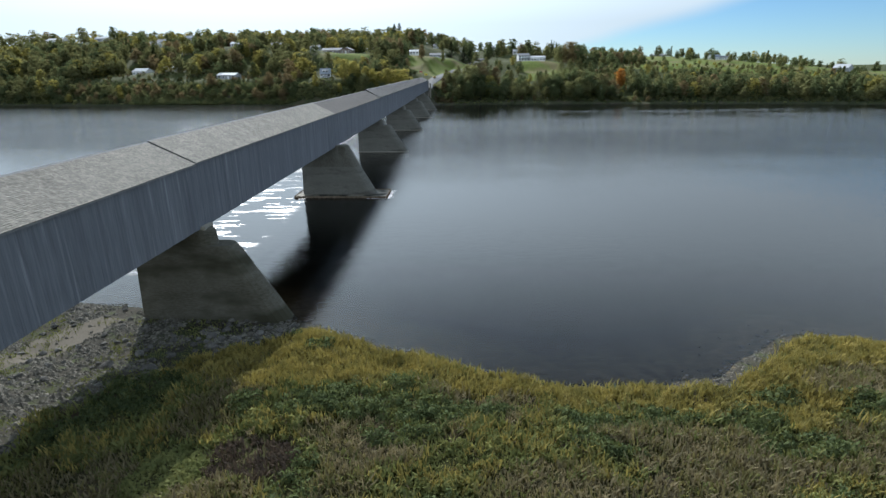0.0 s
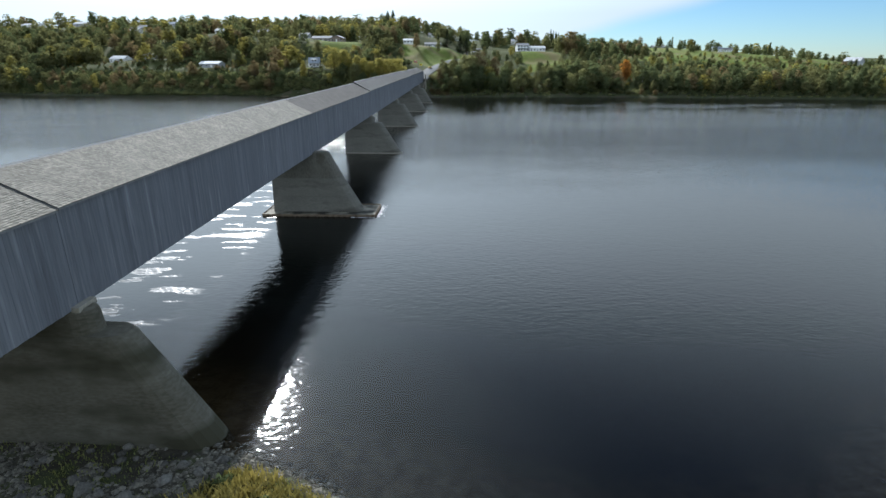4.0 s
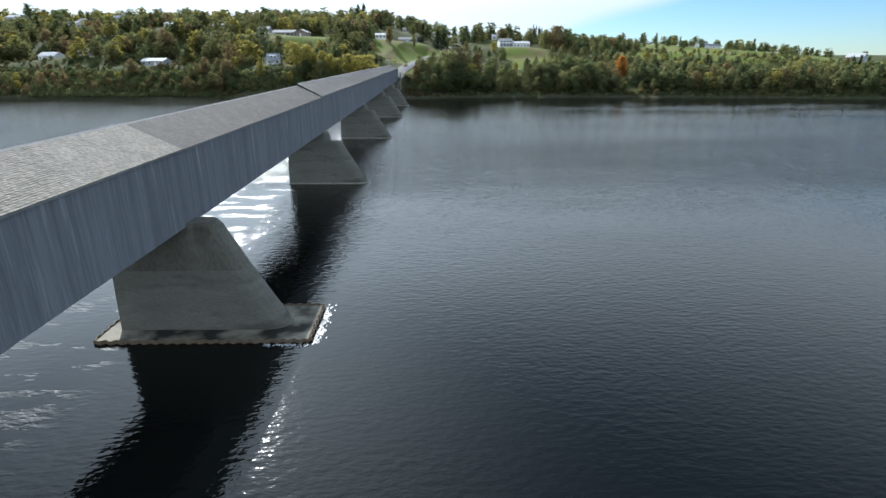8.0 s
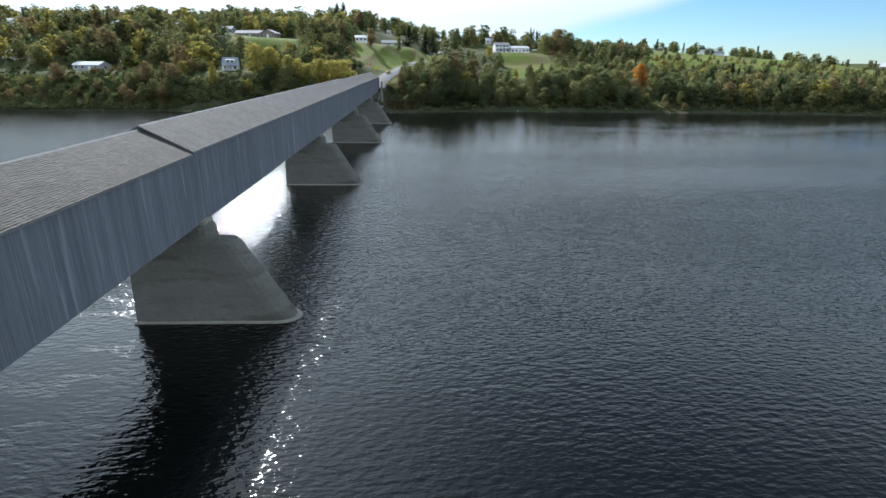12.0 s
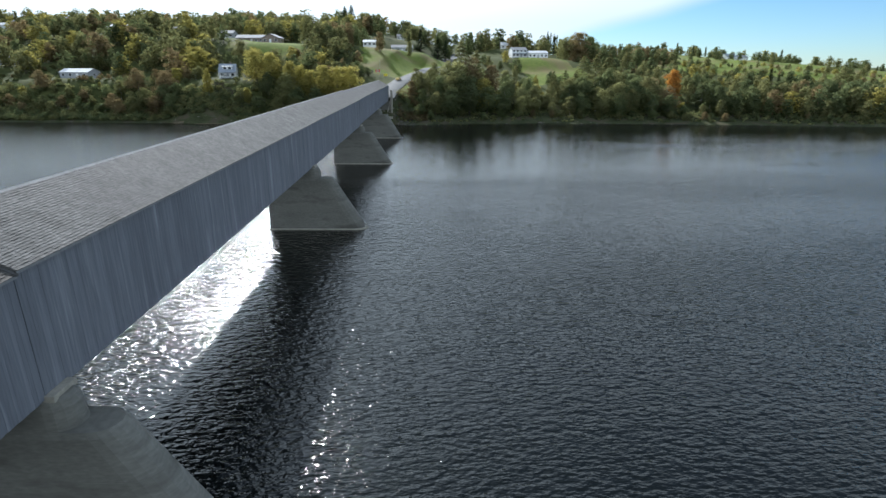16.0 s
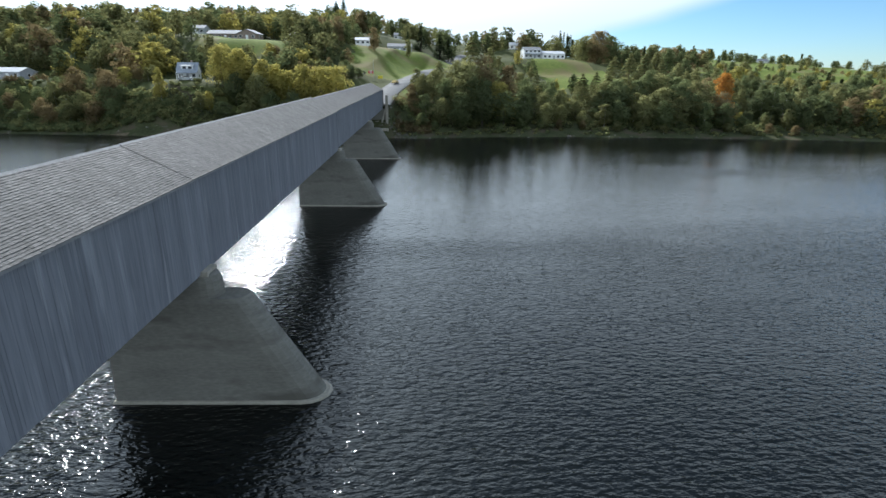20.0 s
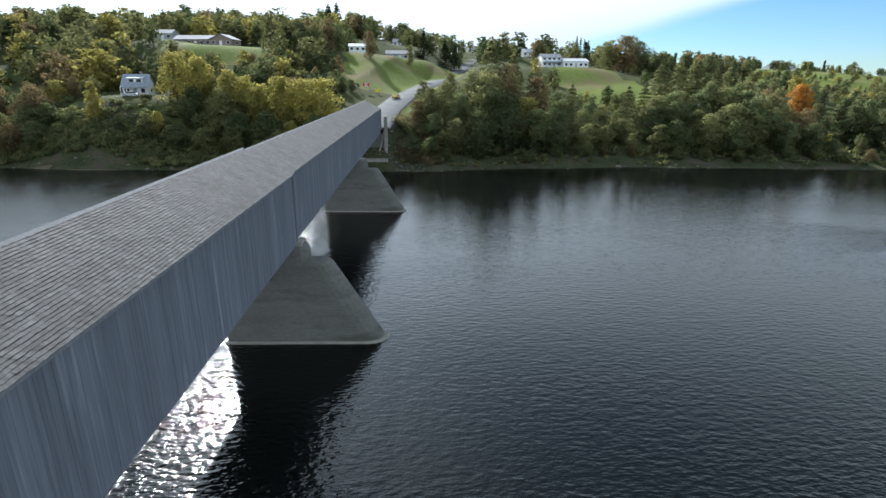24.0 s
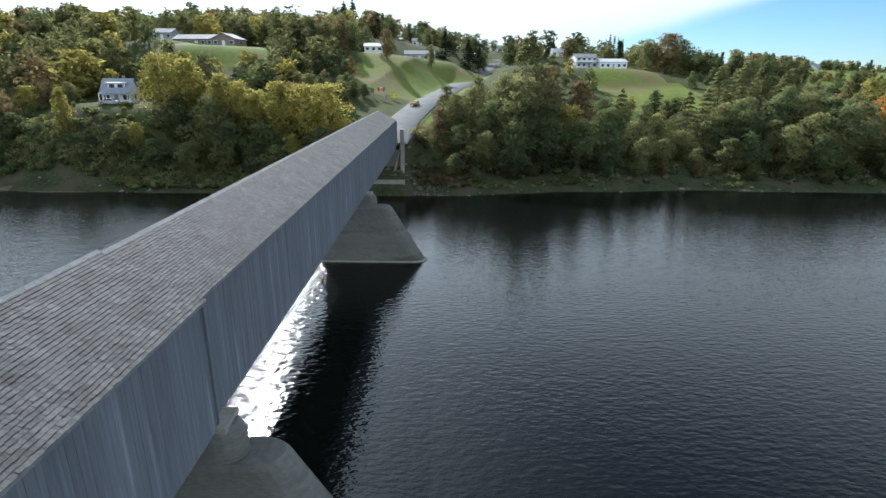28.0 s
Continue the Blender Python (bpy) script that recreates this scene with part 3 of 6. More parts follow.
track = np.abs(cx + 7.6 - 0.2 * (cy + 3)) < 1.5 + 0.5 * vnoise(cx, cy, 4, 12)
kind_of[track & (inland > 2.5) & (cy > -14)] = 2
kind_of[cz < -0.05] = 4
kind_of[(cy > 160) & (beyond > -2)] = 5
kind_of[(cy > 160) & (beyond > 14)] = 7


def lawn(x, y):
    """Open grass on the far hill: the slopes beside the road, the field before the farm, the lawn of the long bungalow, the high fields."""
    x, y = x + 3.0 * vnoise(x, y, 9, 61), y + 4.0 * vnoise(x, y, 11, 62)
    left = (x > -19) & (y > 374) & (y < 458) & (x < road_x(y) + 9)
    field = (x > 76) & (x < 111) & (y > 396) & (y < 464)
    verge = (x > 2) & (x < 11) & (y > 335) & (y < 352)
    long_lawn = (x > -88) & (x < -51) & (y > 394) & (y < 424)
    yard = (x > -106) & (x < -58) & (y > 422) & (y < 438)
    high = (x > 150) & (y > 440 - 0.15 * (x - 150)) & (y < 800)
    return left | field | verge | long_lawn | yard | high


kind_of[(cy > 160) & lawn(cx, cy)] = 6
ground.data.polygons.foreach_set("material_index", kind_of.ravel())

# river surface, banks run out under it
wx, wy = steps((-2400, -300, 300), (-300, 300, 60), (300, 2400, 300)), steps((-12, 360, 30), (360, 450, 90))
WX, WY = np.meshgrid(wx, wy)
widx = np.arange(WX.size).reshape(WX.shape)
water = sheet("water", np.stack([WX, WY, 0 * WX], -1).reshape(-1, 3), np.stack([widx[:-1, :-1], widx[:-1, 1:], widx[1:, 1:], widx[1:, :-1]], -1).reshape(-1, 4),
              WATER, smooth=True, kind="structure", label="dark peaty river with small wind ripples")

# road up the hill
ry = np.arange(317.6, 800, 4.0)
rx, rz, half = road_x(ry), road_z(ry), 4.3
slope = np.gradient(rx, ry)
across = np.stack([np.ones_like(slope), -slope], -1) / np.sqrt(1 + slope**2)[:, None]
offs = np.array((-half - 0.25, -half, 0, half, half + 0.25))
lift = np.array((-0.25, 0.10, 0.16, 0.10, -0.25))
rv = np.stack([rx[:, None] + across[:, :1] * offs, ry[:, None] + across[:, 1:] * offs, rz[:, None] + lift], -1)
ridx = np.arange(rv.shape[0] * 5).reshape(-1, 5)
sheet("road", rv.reshape(-1, 3), np.stack([ridx[:-1, :-1], ridx[:-1, 1:], ridx[1:, 1:], ridx[1:, :-1]], -1).reshape(-1, 4), ASPHALT, smooth=True, kind="structure",
      label="worn grey asphalt road climbing from the bridge")


# ---- the covered bridge ----
PIERS = (4.0, 57.2, 112.2, 168.3, 223.2, 272.2)
JOINTS = (-50.0, 3.8, 57.2, 111.5, 167.8, 222.8, 272.0, 316.4)
RIDGE_X, EAVE_X, WALL_X = -0.5, 3.48, 3.32
EAVE_Z = (14.88, 14.97, 14.93, 15.09, 15.12, 15.25, 15.25)
RISE = 1.9
LEFT_EAVE_X = 2 * RIDGE_X - EAVE_X
bridge = empty("covered_bridge", "long grey weathered wooden covered bridge on concrete piers", "bridge", place=(RIDGE_X, 0, 0))


def under(ob, parent):
    """Hang an object that was built in world coordinates under a parent."""
    ob.parent = parent
    ob.matrix_parent_inverse = Matrix.Translation(parent.matrix_basis.translation).inverted() if parent.parent is None else Matrix.Identity(4)
    return ob


def shingle_course(y0, y1, low, high, seed, near_side=True):
    """Shingles of one roof slope as wedges: lower edge proud, each its own island."""
    rng = np.random.default_rng(seed)
    (xe, ze), (xr, zr) = low, high
    length = math.hypot(xr - xe, zr - ze)
    courses = 27 if near_side else 14
    step = length / courses
    ux, uz = (xr - xe) / length, (zr - ze) / length
    nx, nz = -uz * np.sign(ux), abs(ux)
    out = []
    for c in range(courses):
        ys = y0 + (rng.random() - 1) * 0.3
        widths = rng.uniform(0.14, 0.26, int((y1 - y0) / 0.19) + 9) * (1 if near_side else 2.4)
        edges = ys + np.concatenate([[0], np.cumsum(widths)])
        a, b = np.clip(edges[:-1], y0, y1), np.clip(edges[1:], y0, y1)
        keep = b - a > 0.04
        a, b = a[keep] + 0.006, b[keep] - 0.006
        thick = rng.uniform(0.016, 0.036, len(a))
        drop = rng.uniform(-0.012, 0.018, len(a))
        s0, s1 = c * step - 0.03 + drop, np.full(len(a), (c + 1) * step + 0.02)
        base = 0.012

        def at(s, up, y):
            return np.stack([xe + ux * s + nx * up, y, ze + uz * s + nz * up], -1)

        out.append(np.stack([at(s0, base, a), at(s0, base, b), at(s0, base + thick, a), at(s0, base + thick, b), at(s1, base + 0.004, a), at(s1, base + 0.004, b)], 1))
    return np.concatenate(out)


SHINGLE_FACES = np.array([(0, 1, 3, 2), (2, 3, 5, 4)])
SHINGLE_STRETCH = (213.0, 214.9)
loose_shingles, loose_boards = [], []

for i, (y0, y1) in enumerate(zip(JOINTS, JOINTS[1:])):
    drop = 0.14 if i >= 5 else 0.0
    inset = 0.30 if i >= 5 else 0.0
    ez, ex = EAVE_Z[i] - drop, EAVE_X - inset
    rz_ = ez + RISE + (0, 0, 0, 0.14, 0.14, -0.03, -0.03)[i]
    g0, g1 = y0 + (0.025 if i in (1, 3) else 0.004), y1 - (0.025 if i in (0, 2) else 0.004)
    slab = bmesh.new()
    lx = LEFT_EAVE_X
    outline = [(ex, ez), (RIDGE_X, rz_), (lx, ez), (lx, ez - 0.14), (RIDGE_X, rz_ - 0.16), (ex, ez - 0.14)]
    solid([[(px, py, pz) for px, pz in outline] for py in (g0, g1)], slab)
    roof = under(part("roof", slab, ROOF_BASE, label="shingled gable roof section"), bridge)
    tone = (SHINGLE_PALE, SHINGLE_PALE, SHINGLE_DARK, SHINGLE_MID, SHINGLE_MID, SHINGLE_MID, SHINGLE_MID)[i]
    for side, (low, high) in enumerate((((ex + 0.03, ez - 0.02), (RIDGE_X, rz_)), ((lx - 0.03, ez - 0.02), (RIDGE_X, rz_)))):
        pieces = shingle_course(g0, g1, low, high, 40 + i * 2 + side, side == 0)
        if side == 0 and y0 < SHINGLE_STRETCH[0] < y1:
            mid_y = pieces[:, :, 1].mean(1)
            pick = (mid_y > SHINGLE_STRETCH[0]) & (mid_y < SHINGLE_STRETCH[1])
            loose_shingles.append((pieces[pick][:300], roof))
            pieces = np.concatenate([pieces[~pick], pieces[pick][300:]])
        nn = len(pieces)
        faces = (SHINGLE_FACES[None] + (np.arange(nn) * 6)[:, None, None]).reshape(-1, 4)
        if side == 1:
            faces = faces[:, ::-1]
        tiles = sheet("shingles", pieces.reshape(-1, 3), faces, tone, kind="stuff", label="weathered grey roof shingles in courses")
        tiles.parent = roof
    y = g0
    while y < g1 - 0.2:
        ln = min(3.0, g1 - y)
        cap = bmesh.new()
        solid([[(RIDGE_X + 0.20, yy, rz_ - 0.10), (RIDGE_X, yy, rz_ + 0.075), (RIDGE_X - 0.20, yy, rz_ - 0.10), (RIDGE_X - 0.18, yy, rz_ - 0.14), (RIDGE_X, yy, rz_ + 0.02), (RIDGE_X + 0.18, yy, rz_ - 0.14)] for yy in (y + 0.01, y + ln - 0.01)], cap)
        part("ridge_board", cap, TRIM).parent = roof
        y += ln
    under(part("eave_trim", block(bmesh.new(), ex - 0.05, ex + 0.025, g0, g1, ez - 0.16, ez - 0.035), TRIM, label="pale eave board"), bridge)
    # walls: a dark backing with upright boards nailed on it
    for side in (1, -1):
        wx_ = WALL_X - inset if side > 0 else 2 * RIDGE_X - WALL_X
        bottom, top = 9.05 + (0.08 if i == 5 else 0), ez - 0.02
        wall = under(part("side_wall", block(bmesh.new(), wx_ - 0.10, wx_ - 0.03, g0, g1, bottom + 0.12, top - 0.02) if side > 0 else block(bmesh.new(), wx_ + 0.03, wx_ + 0.10, g0, g1, bottom + 0.12, top - 0.02), BOARD_BACK, label="upright grey board wall"), bridge)
        rng = np.random.default_rng(70 + i * 2 + (side > 0))
        w = rng.uniform(0.17, 0.23, int((g1 - g0) / 0.2) + 8)
        e = g0 + np.concatenate([[0], np.cumsum(w)])
        a, b = e[:-1][e[1:] < g1], e[1:][e[1:] < g1]
        b[-1] = g1
        a, b = a + 0.0035, b - 0.0035
        proud = rng.uniform(0.0, 0.013, len(a)) * side
        zb = bottom + rng.uniform(-0.015, 0.015, len(a))
        # each board: inner and outer face corners
        xo, xi = wx_ + proud, np.full(len(a), wx_ - 0.028 * side)
        zt = np.full(len(a), top)
        corners = [np.stack([xx, yy, zz], -1) for xx, yy, zz in ((xi, a, zb), (xi, b, zb), (xi, b, zt), (xi, a, zt), (xo, a, zb), (xo, b, zb), (xo, b, zt), (xo, a, zt))]
        boards = np.stack(corners, 1)
        if side > 0:
            loose_boards.append((boards, wall))
            boards = boards[:0]
        BOARD_FACES = np.array([(4, 5, 6, 7), (0, 4, 7, 3), (1, 2, 6, 5), (0, 1, 5, 4), (3, 7, 6, 2)])
        if len(boards):
            faces = (BOARD_FACES[None] + (np.arange(len(boards)) * 8)[:, None, None]).reshape(-1, 4)
            more = sheet("boards", boards.reshape(-1, 3), faces if side > 0 else faces[:, ::-1], BOARD_JOINED, kind="stuff", label="upright weathered wall boards")
            more.parent = wall
    under(part("deck", block(bmesh.new(), LEFT_EAVE_X + 0.4, EAVE_X - 0.4 - inset, g0, g1, 9.75, 9.95), TIMBER, label="plank roadway"), bridge)
    for xb in (LEFT_EAVE_X + 0.55, EAVE_X - 0.55 - inset):
        under(part("bottom_chord", block(bmesh.new(), xb - 0.18, xb + 0.18, g0, g1, 9.12, 9.55, 0.02), TIMBER), bridge)
    yb = y0 + 1.2
    while yb < y1 - 0.6:
        under(part("floor_beam", block(bmesh.new(), LEFT_EAVE_X + 0.3, EAVE_X - 0.3 - inset, yb - 0.12, yb + 0.12, 9.42, 9.75), TIMBER), bridge)
        yb += 3.05
    # joint flashing in the roof above the pier
    if i == 4:
        under(part("corner_board", block(bmesh.new(), WALL_X - 0.1, WALL_X + 0.035, y1 - 0.16, y1 - 0.004, 9.0, ez - 0.05), BOARD_BACK, label="dark corner board at the joint"), bridge)
    if i in (0, 2):
        strip = bmesh.new()
        solid([[(ex + 0.03, yy, ez + 0.03), (RIDGE_X, yy, rz_ + 0.06), (RIDGE_X, yy, rz_ - 0.05), (ex + 0.03, yy, ez - 0.08)] for yy in (y1 - 0.09, y1 + 0.09)], strip)
        under(part("joint_strip", strip, ROOF_BASE, label="dark expansion joint strip"), bridge)

# portal frames at both ends
for yp in (-50.02, 316.42):
    gable = bmesh.new()
    solid([[(WALL_X, yy, 13.4), (WALL_X, yy, 14.85), (RIDGE_X, yy, 14.85 + RISE - 0.12), (2 * RIDGE_X - WALL_X, yy, 14.85), (2 * RIDGE_X - WALL_X, yy, 13.4)] for yy in (yp - 0.06, yp + 0.06)], gable)
    under(part("portal_gable", gable, BOARD_JOINED, label="boarded portal gable"), bridge)
    for xs in (WALL_X - 0.25, 2 * RIDGE_X - WALL_X + 0.25):
        under(part("portal_post", block(bmesh.new(), xs - 0.25, xs + 0.25, yp - 0.1, yp + 0.1, 9.9, 13.4), TRIM), bridge)


# ---- piers ----
def pier(y, kind):
    """A concrete river pier: upright tail, ice-breaking nose that slopes down on the other side."""
    thing = empty("bridge_pier", {"stone": "sloping concrete bridge pier on the gravel shore", "pile": "sloping concrete bridge pier inside a sheet-piled footing"}.get(kind, "sloping concrete bridge pier standing in the river"), "pier", "river piers", place=(0, y, 0))

    def ring(z, tail, nose, t, seg=9):
        pts = [(tail, t * 0.92, z), (tail, -t * 0.92, z)]
        back = nose - t * 1.15
        for k in range(seg):
            a = -math.pi / 2 + math.pi * k / (seg - 1)
            pts.append((back + t * 1.15 * math.cos(a), t * math.sin(a), z))
        return pts

    # the shaft was poured in lifts, with a shallow groove at each joint
    if kind == "pile":
        profile = ((-2.4, -3.3, 12.0, 1.5), (0.3, -3.25, 10.6, 1.42), (2.6, -3.22, 9.25, 1.33), (5.4, -3.18, 7.65, 1.2), (9.0, -3.1, 5.75, 1.05), (9.3, -3.05, 5.45, 0.95))
    else:
        profile = ((-2.4, -3.3, 12.1, 1.5), (0.0, -3.25, 10.7, 1.42), (2.4, -3.22, 9.25, 1.33), (4.9, -3.17, 7.7, 1.22), (7.2, -3.12, 6.3, 1.12), (7.48, -3.1, 6.0, 1.0))
    cuts = ((0, 2), (2, 3), (3, 5))
    for k, (a, b) in enumerate(cuts):
        rows_ = [list(r) for r in profile[a : b + 1]]
        body = bmesh.new()
        rings = []
        for m, (z, tail, nose, t) in enumerate(rows_):
            if m == 0 and a > 0:
                rings += [ring(z, tail + 0.02, nose - 0.025, t - 0.022), ring(z + 0.03, tail, nose - 0.02, t)]
            elif m == len(rows_) - 1 and b < 5:
                rings += [ring(z - 0.03, tail, nose + 0.015, t), ring(z, tail + 0.02, nose - 0.025, t - 0.022)]
            else:
                rings.append(ring(z, tail, nose, t))
        solid(rings, body)
        stained = (kind == "pile" and k == 2) or kind == "stone"
        part("shaft_lift", body, (CONCRETE_STREAKED if kind == "pile" else CONCRETE_STAINED) if stained else CONCRETE, thing, "dark damp-stained concrete" if stained else "")
    if kind != "pile":
        top = bmesh.new()
        solid([ring(6.9, -3.1, 4.62, 1.04), ring(7.55, -3.09, 4.36, 1.0), ring(8.55, -3.05, 4.28, 0.96), ring(8.9, -3.03, 4.12, 0.9), ring(9.02, -3.0, 3.95, 0.8)], top)
        part("pier_head", top, CONCRETE_STAINED if kind == "stone" else CONCRETE, thing)
    for xb in (-2.4, 3.3):
        part("bearing_block", block(bmesh.new(), xb - 0.45, xb + 0.45, -0.8, 0.8, 8.9, 9.24, 0.03), CONCRETE_PALE, thing, "pale bearing block")
    if kind == "pile":
        # footing inside a ring of corrugated sheet piles
        foot = bmesh.new()
        block(foot, -4.4, 12.55, -3.2, 3.2, -2.5, 0.22, 0.1)
        part("footing", foot, FOOTING, thing, "pale silty footing slab with dark puddles")
        pts = []
        for (ax, ay), (bx, by) in (((-4.5, -3.3), (12.7, -3.3)), ((12.7, -3.3), (12.7, 3.3)), ((12.7, 3.3), (-4.5, 3.3)), ((-4.5, 3.3), (-4.5, -3.3))):
            ln = math.hypot(bx - ax, by - ay)
            nx_, ny_ = (by - ay) / ln, -(bx - ax) / ln
            for k in range(int(ln / 0.22)):
                o = 0.09 if (k // 2) % 2 else -0.09
                pts.append((ax + (bx - ax) * k * 0.22 / ln + nx_ * o, ay + (by - ay) * k * 0.22 / ln + ny_ * o))
        wall = bmesh.new()
        rng = random.Random(5)
        tops = [0.30 + 0.05 * rng.random() for _ in pts]
        a = [wall.verts.new((px, py, -2.5)) for px, py in pts]
        b = [wall.verts.new((px, py, tz)) for (px, py), tz in zip(pts, tops)]
        for k in range(len(pts)):
            j = (k + 1) % len(pts)
            wall.faces.new((a[k], a[j], b[j], b[k]))
        piles = part("pile_wall", wall, RUST, thing, "rusty corrugated sheet piles")
        thick = piles.modifiers.new("thickness", "SOLIDIFY")
        thick.thickness = 0.05
        # white flakes for foam, with the sun glints on the churned water painted in
        r3 = np.random.default_rng(8)
        m3 = 240
        fx, fy = 12.95 + np.abs(r3.normal(0, 0.3, m3)), r3.uniform(-3.6, 3.7, m3)
        near_corner = r3.random(m3) < 0.25
        fx, fy = np.where(near_corner, r3.uniform(9.0, 13.0, m3), fx), np.where(near_corner, -3.55 - np.abs(r3.normal(0, 0.18, m3)), fy)
        fa = r3.uniform(0, math.tau, (m3, 1)) + np.array((0, 1.6, 3.2, 4.9))
        fr = r3.uniform(0.04, 0.2, (m3, 1)) * r3.uniform(0.5, 1.0, (m3, 4))
        flakes = np.stack([fx[:, None] + fr * np.cos(fa) * 0.6, fy[:, None] + fr * np.sin(fa) * 1.5, np.full((m3, 4), 0.025)], -1)
        sheet("foam", flakes.reshape(-1, 3), np.arange(m3 * 4).reshape(-1, 4), FOAM_GLINT, thing, "white foamy flakes and sun glints where the current meets the piles", kind="stuff")
    elif kind != "stone":
        ledge = bmesh.new()
        solid([ring(-2.2, -3.5, 12.3, 1.75), ring(0.12, -3.42, 10.95, 1.62), ring(0.2, -3.36, 10.85, 1.55)], ledge)
        part("base_ledge", ledge, CONCRETE_PALE, thing, "pale worn ledge at the waterline")
    return thing


for k, y in enumerate(PIERS):
    pier(y, ("stone", "pile", "", "", "", "")[k])

# far abutment with its wing post, near abutment behind
abut = empty("bridge_abutment", "concrete abutment under the end of the covered bridge", "abutment", place=(0, 317, 0))
part("abutment_wall", block(bmesh.new(), -5.0, 4.2, -0.6, 3.4, -1.0, 8.95, 0.05), CONCRETE, abut)
part("footing", block(bmesh.new(), -5.6, 4.9, -2.6, -0.55, -1.0, 3.0, 0.06), CONCRETE_PALE, abut)
part("wing_post", block(bmesh.new(), 3.95, 4.75, -1.2, 0.4, -1.0, 13.3, 0.06), CONCRETE_PALE, abut, "tall pale concrete post")
part("brace", rod(bmesh.new(), (2.6, -0.9, 4.2), (4.2, -0.6, 10.4), 0.24, 0.2, 8), CONCRETE_PALE, abut, "slanting pale concrete brace")
part("wing_wall", block(bmesh.new(), 4.2, 4.7, 0.4, 7.5, 1.0, 10.6, 0.05), CONCRETE, abut)
abut2 = empty("bridge_abutment", "concrete abutment on the grassy near bank", "abutment", place=(0, -52, 0))
part("abutment_wall", block(bmesh.new(), -5.0, 4.4, -3.5, 1.2, -1.0, 9.0, 0.05), CONCRETE, abut2)


# ---- trees ----
def faced(leaves, out):
    """Turn each leaf's face outwards and give its corners the crown's own rounding as their normal."""
    across = np.cross(leaves[:, 1] - leaves[:, 0], leaves[:, 2] - leaves[:, 0])
    wrong = (across * out).sum(1) < 0
    leaves[wrong] = leaves[wrong][:, ::-1]
    out = out / (np.linalg.norm(out, axis=1)[:, None] + 1e-9)
    return np.concatenate([leaves, np.repeat(out[:, None], 3, 1)], 2)


def leaf_cloud(rng, centres, radii, count, size, flat=0.75):
    """Small bent leaf clumps on the outside of rounded masses."""
    pick = rng.choice(len(centres), count, p=radii**2 / (radii**2).sum())
    way = rng.normal(size=(count, 3))
    way /= np.linalg.norm(way, axis=1)[:, None]
    way[:, 2] = np.abs(way[:, 2]) * np.where(rng.random(count) < 0.75, 1, -1)
    r = radii[pick] * rng.uniform(0.62, 1.12, count)
    c = centres[pick] + way * r[:, None] * (1, 1, flat)
    axis = c - centres.mean(0)
    out = 0.7 * way + axis / (np.linalg.norm(axis, axis=1)[:, None] + 1e-9) + (0, 0, 0.2) + rng.normal(scale=0.22, size=(count, 3))
    u = np.cross(way + rng.normal(scale=1.1, size=(count, 3)), rng.normal(size=(count, 3)))
    u /= np.linalg.norm(u, axis=1)[:, None] + 1e-9
    v = np.cross(way + rng.normal(scale=1.1, size=(count, 3)), u)
    v /= np.linalg.norm(v, axis=1)[:, None] + 1e-9
    s = size * rng.uniform(0.6, 1.4, count)[:, None]
    t = s * rng.uniform(0.5, 0.9, count)[:, None]
    bend = way * s * 0.22
    tip = rng.uniform(-0.5, 0.5, (count, 1))
    return faced(np.stack([c - u * s - bend, c + u * s * tip - v * t * 1.35, c + u * s - bend + v * t], 1), out)


def broad_crown(seed, tall, wide, count, size, low=0.06):
    """Rounded masses heaped from near the ground to the top, widest below the middle."""
    rng = np.random.default_rng(seed)
    n = 13
    h = low + (0.93 - low) * (np.arange(n) + rng.uniform(0, 1, n)) / n
    spread = np.interp(h, (0, 0.15, 0.4, 0.65, 0.85, 1), (0.62, 0.9, 1.0, 0.78, 0.45, 0.1)) * rng.uniform(0.8, 1.15, n)
    a = np.arange(n) * 2.4 + rng.uniform(-0.5, 0.5, n)
    rad = wide / 2 * spread * rng.uniform(0.2, 0.74, n)
    centres = np.stack([rad * np.cos(a), rad * np.sin(a), h * tall], -1)
    radii = wide * rng.uniform(0.19, 0.3, n) * np.interp(h, (0, 0.6, 1), (1.05, 1.0, 0.6))
    centres = np.concatenate([centres, [[0, 0, tall * 0.88], [0.2, 0, tall * 0.62], [0, 0.2, tall * 0.36]]])
    radii = np.concatenate([radii, [wide * 0.13, wide * 0.24, wide * 0.28]])
    return leaf_cloud(rng, centres, radii, count, size, 0.95)


def tier_crown(seed, tall, wide, count, size, bare=0.1, rounded=1.0):
    """A conifer or poplar: whorls of boughs that shorten upwards."""
    rng = np.random.default_rng(seed)
    h = rng.uniform(bare, 1.0, count) ** 0.9
    tier = np.round(h * 14) / 14 + rng.normal(scale=0.012, size=count)
    reach = wide / 2 * np.clip(1.02 - tier, 0.02, 1) ** rounded
    a = rng.integers(0, 9, count) * math.tau / 9 + tier * 9 + rng.normal(scale=0.16, size=count)
    r = reach * np.sqrt(rng.uniform(0.03, 1, count))
    c = np.stack([r * np.cos(a), r * np.sin(a), tier * tall - r * 0.22], -1)
    out = np.stack([np.cos(a), np.sin(a), -0.25 + 0 * a], -1)
    side = np.stack([-np.sin(a), np.cos(a), rng.normal(scale=0.35, size=count)], -1)
    s = size * rng.uniform(0.6, 1.3, count)[:, None]
    return faced(np.stack([c - out * s - side * s * 0.45, c + out * s, c - out * s * 0.7 + side * s * 0.65], 1), out + (0, 0, 0.6) + rng.normal(scale=0.25, size=(count, 3)))


def quads_of(pieces):
    return pieces.reshape(-1, pieces.shape[2]), np.arange(len(pieces) * pieces.shape[1]).reshape(-1, pieces.shape[1])


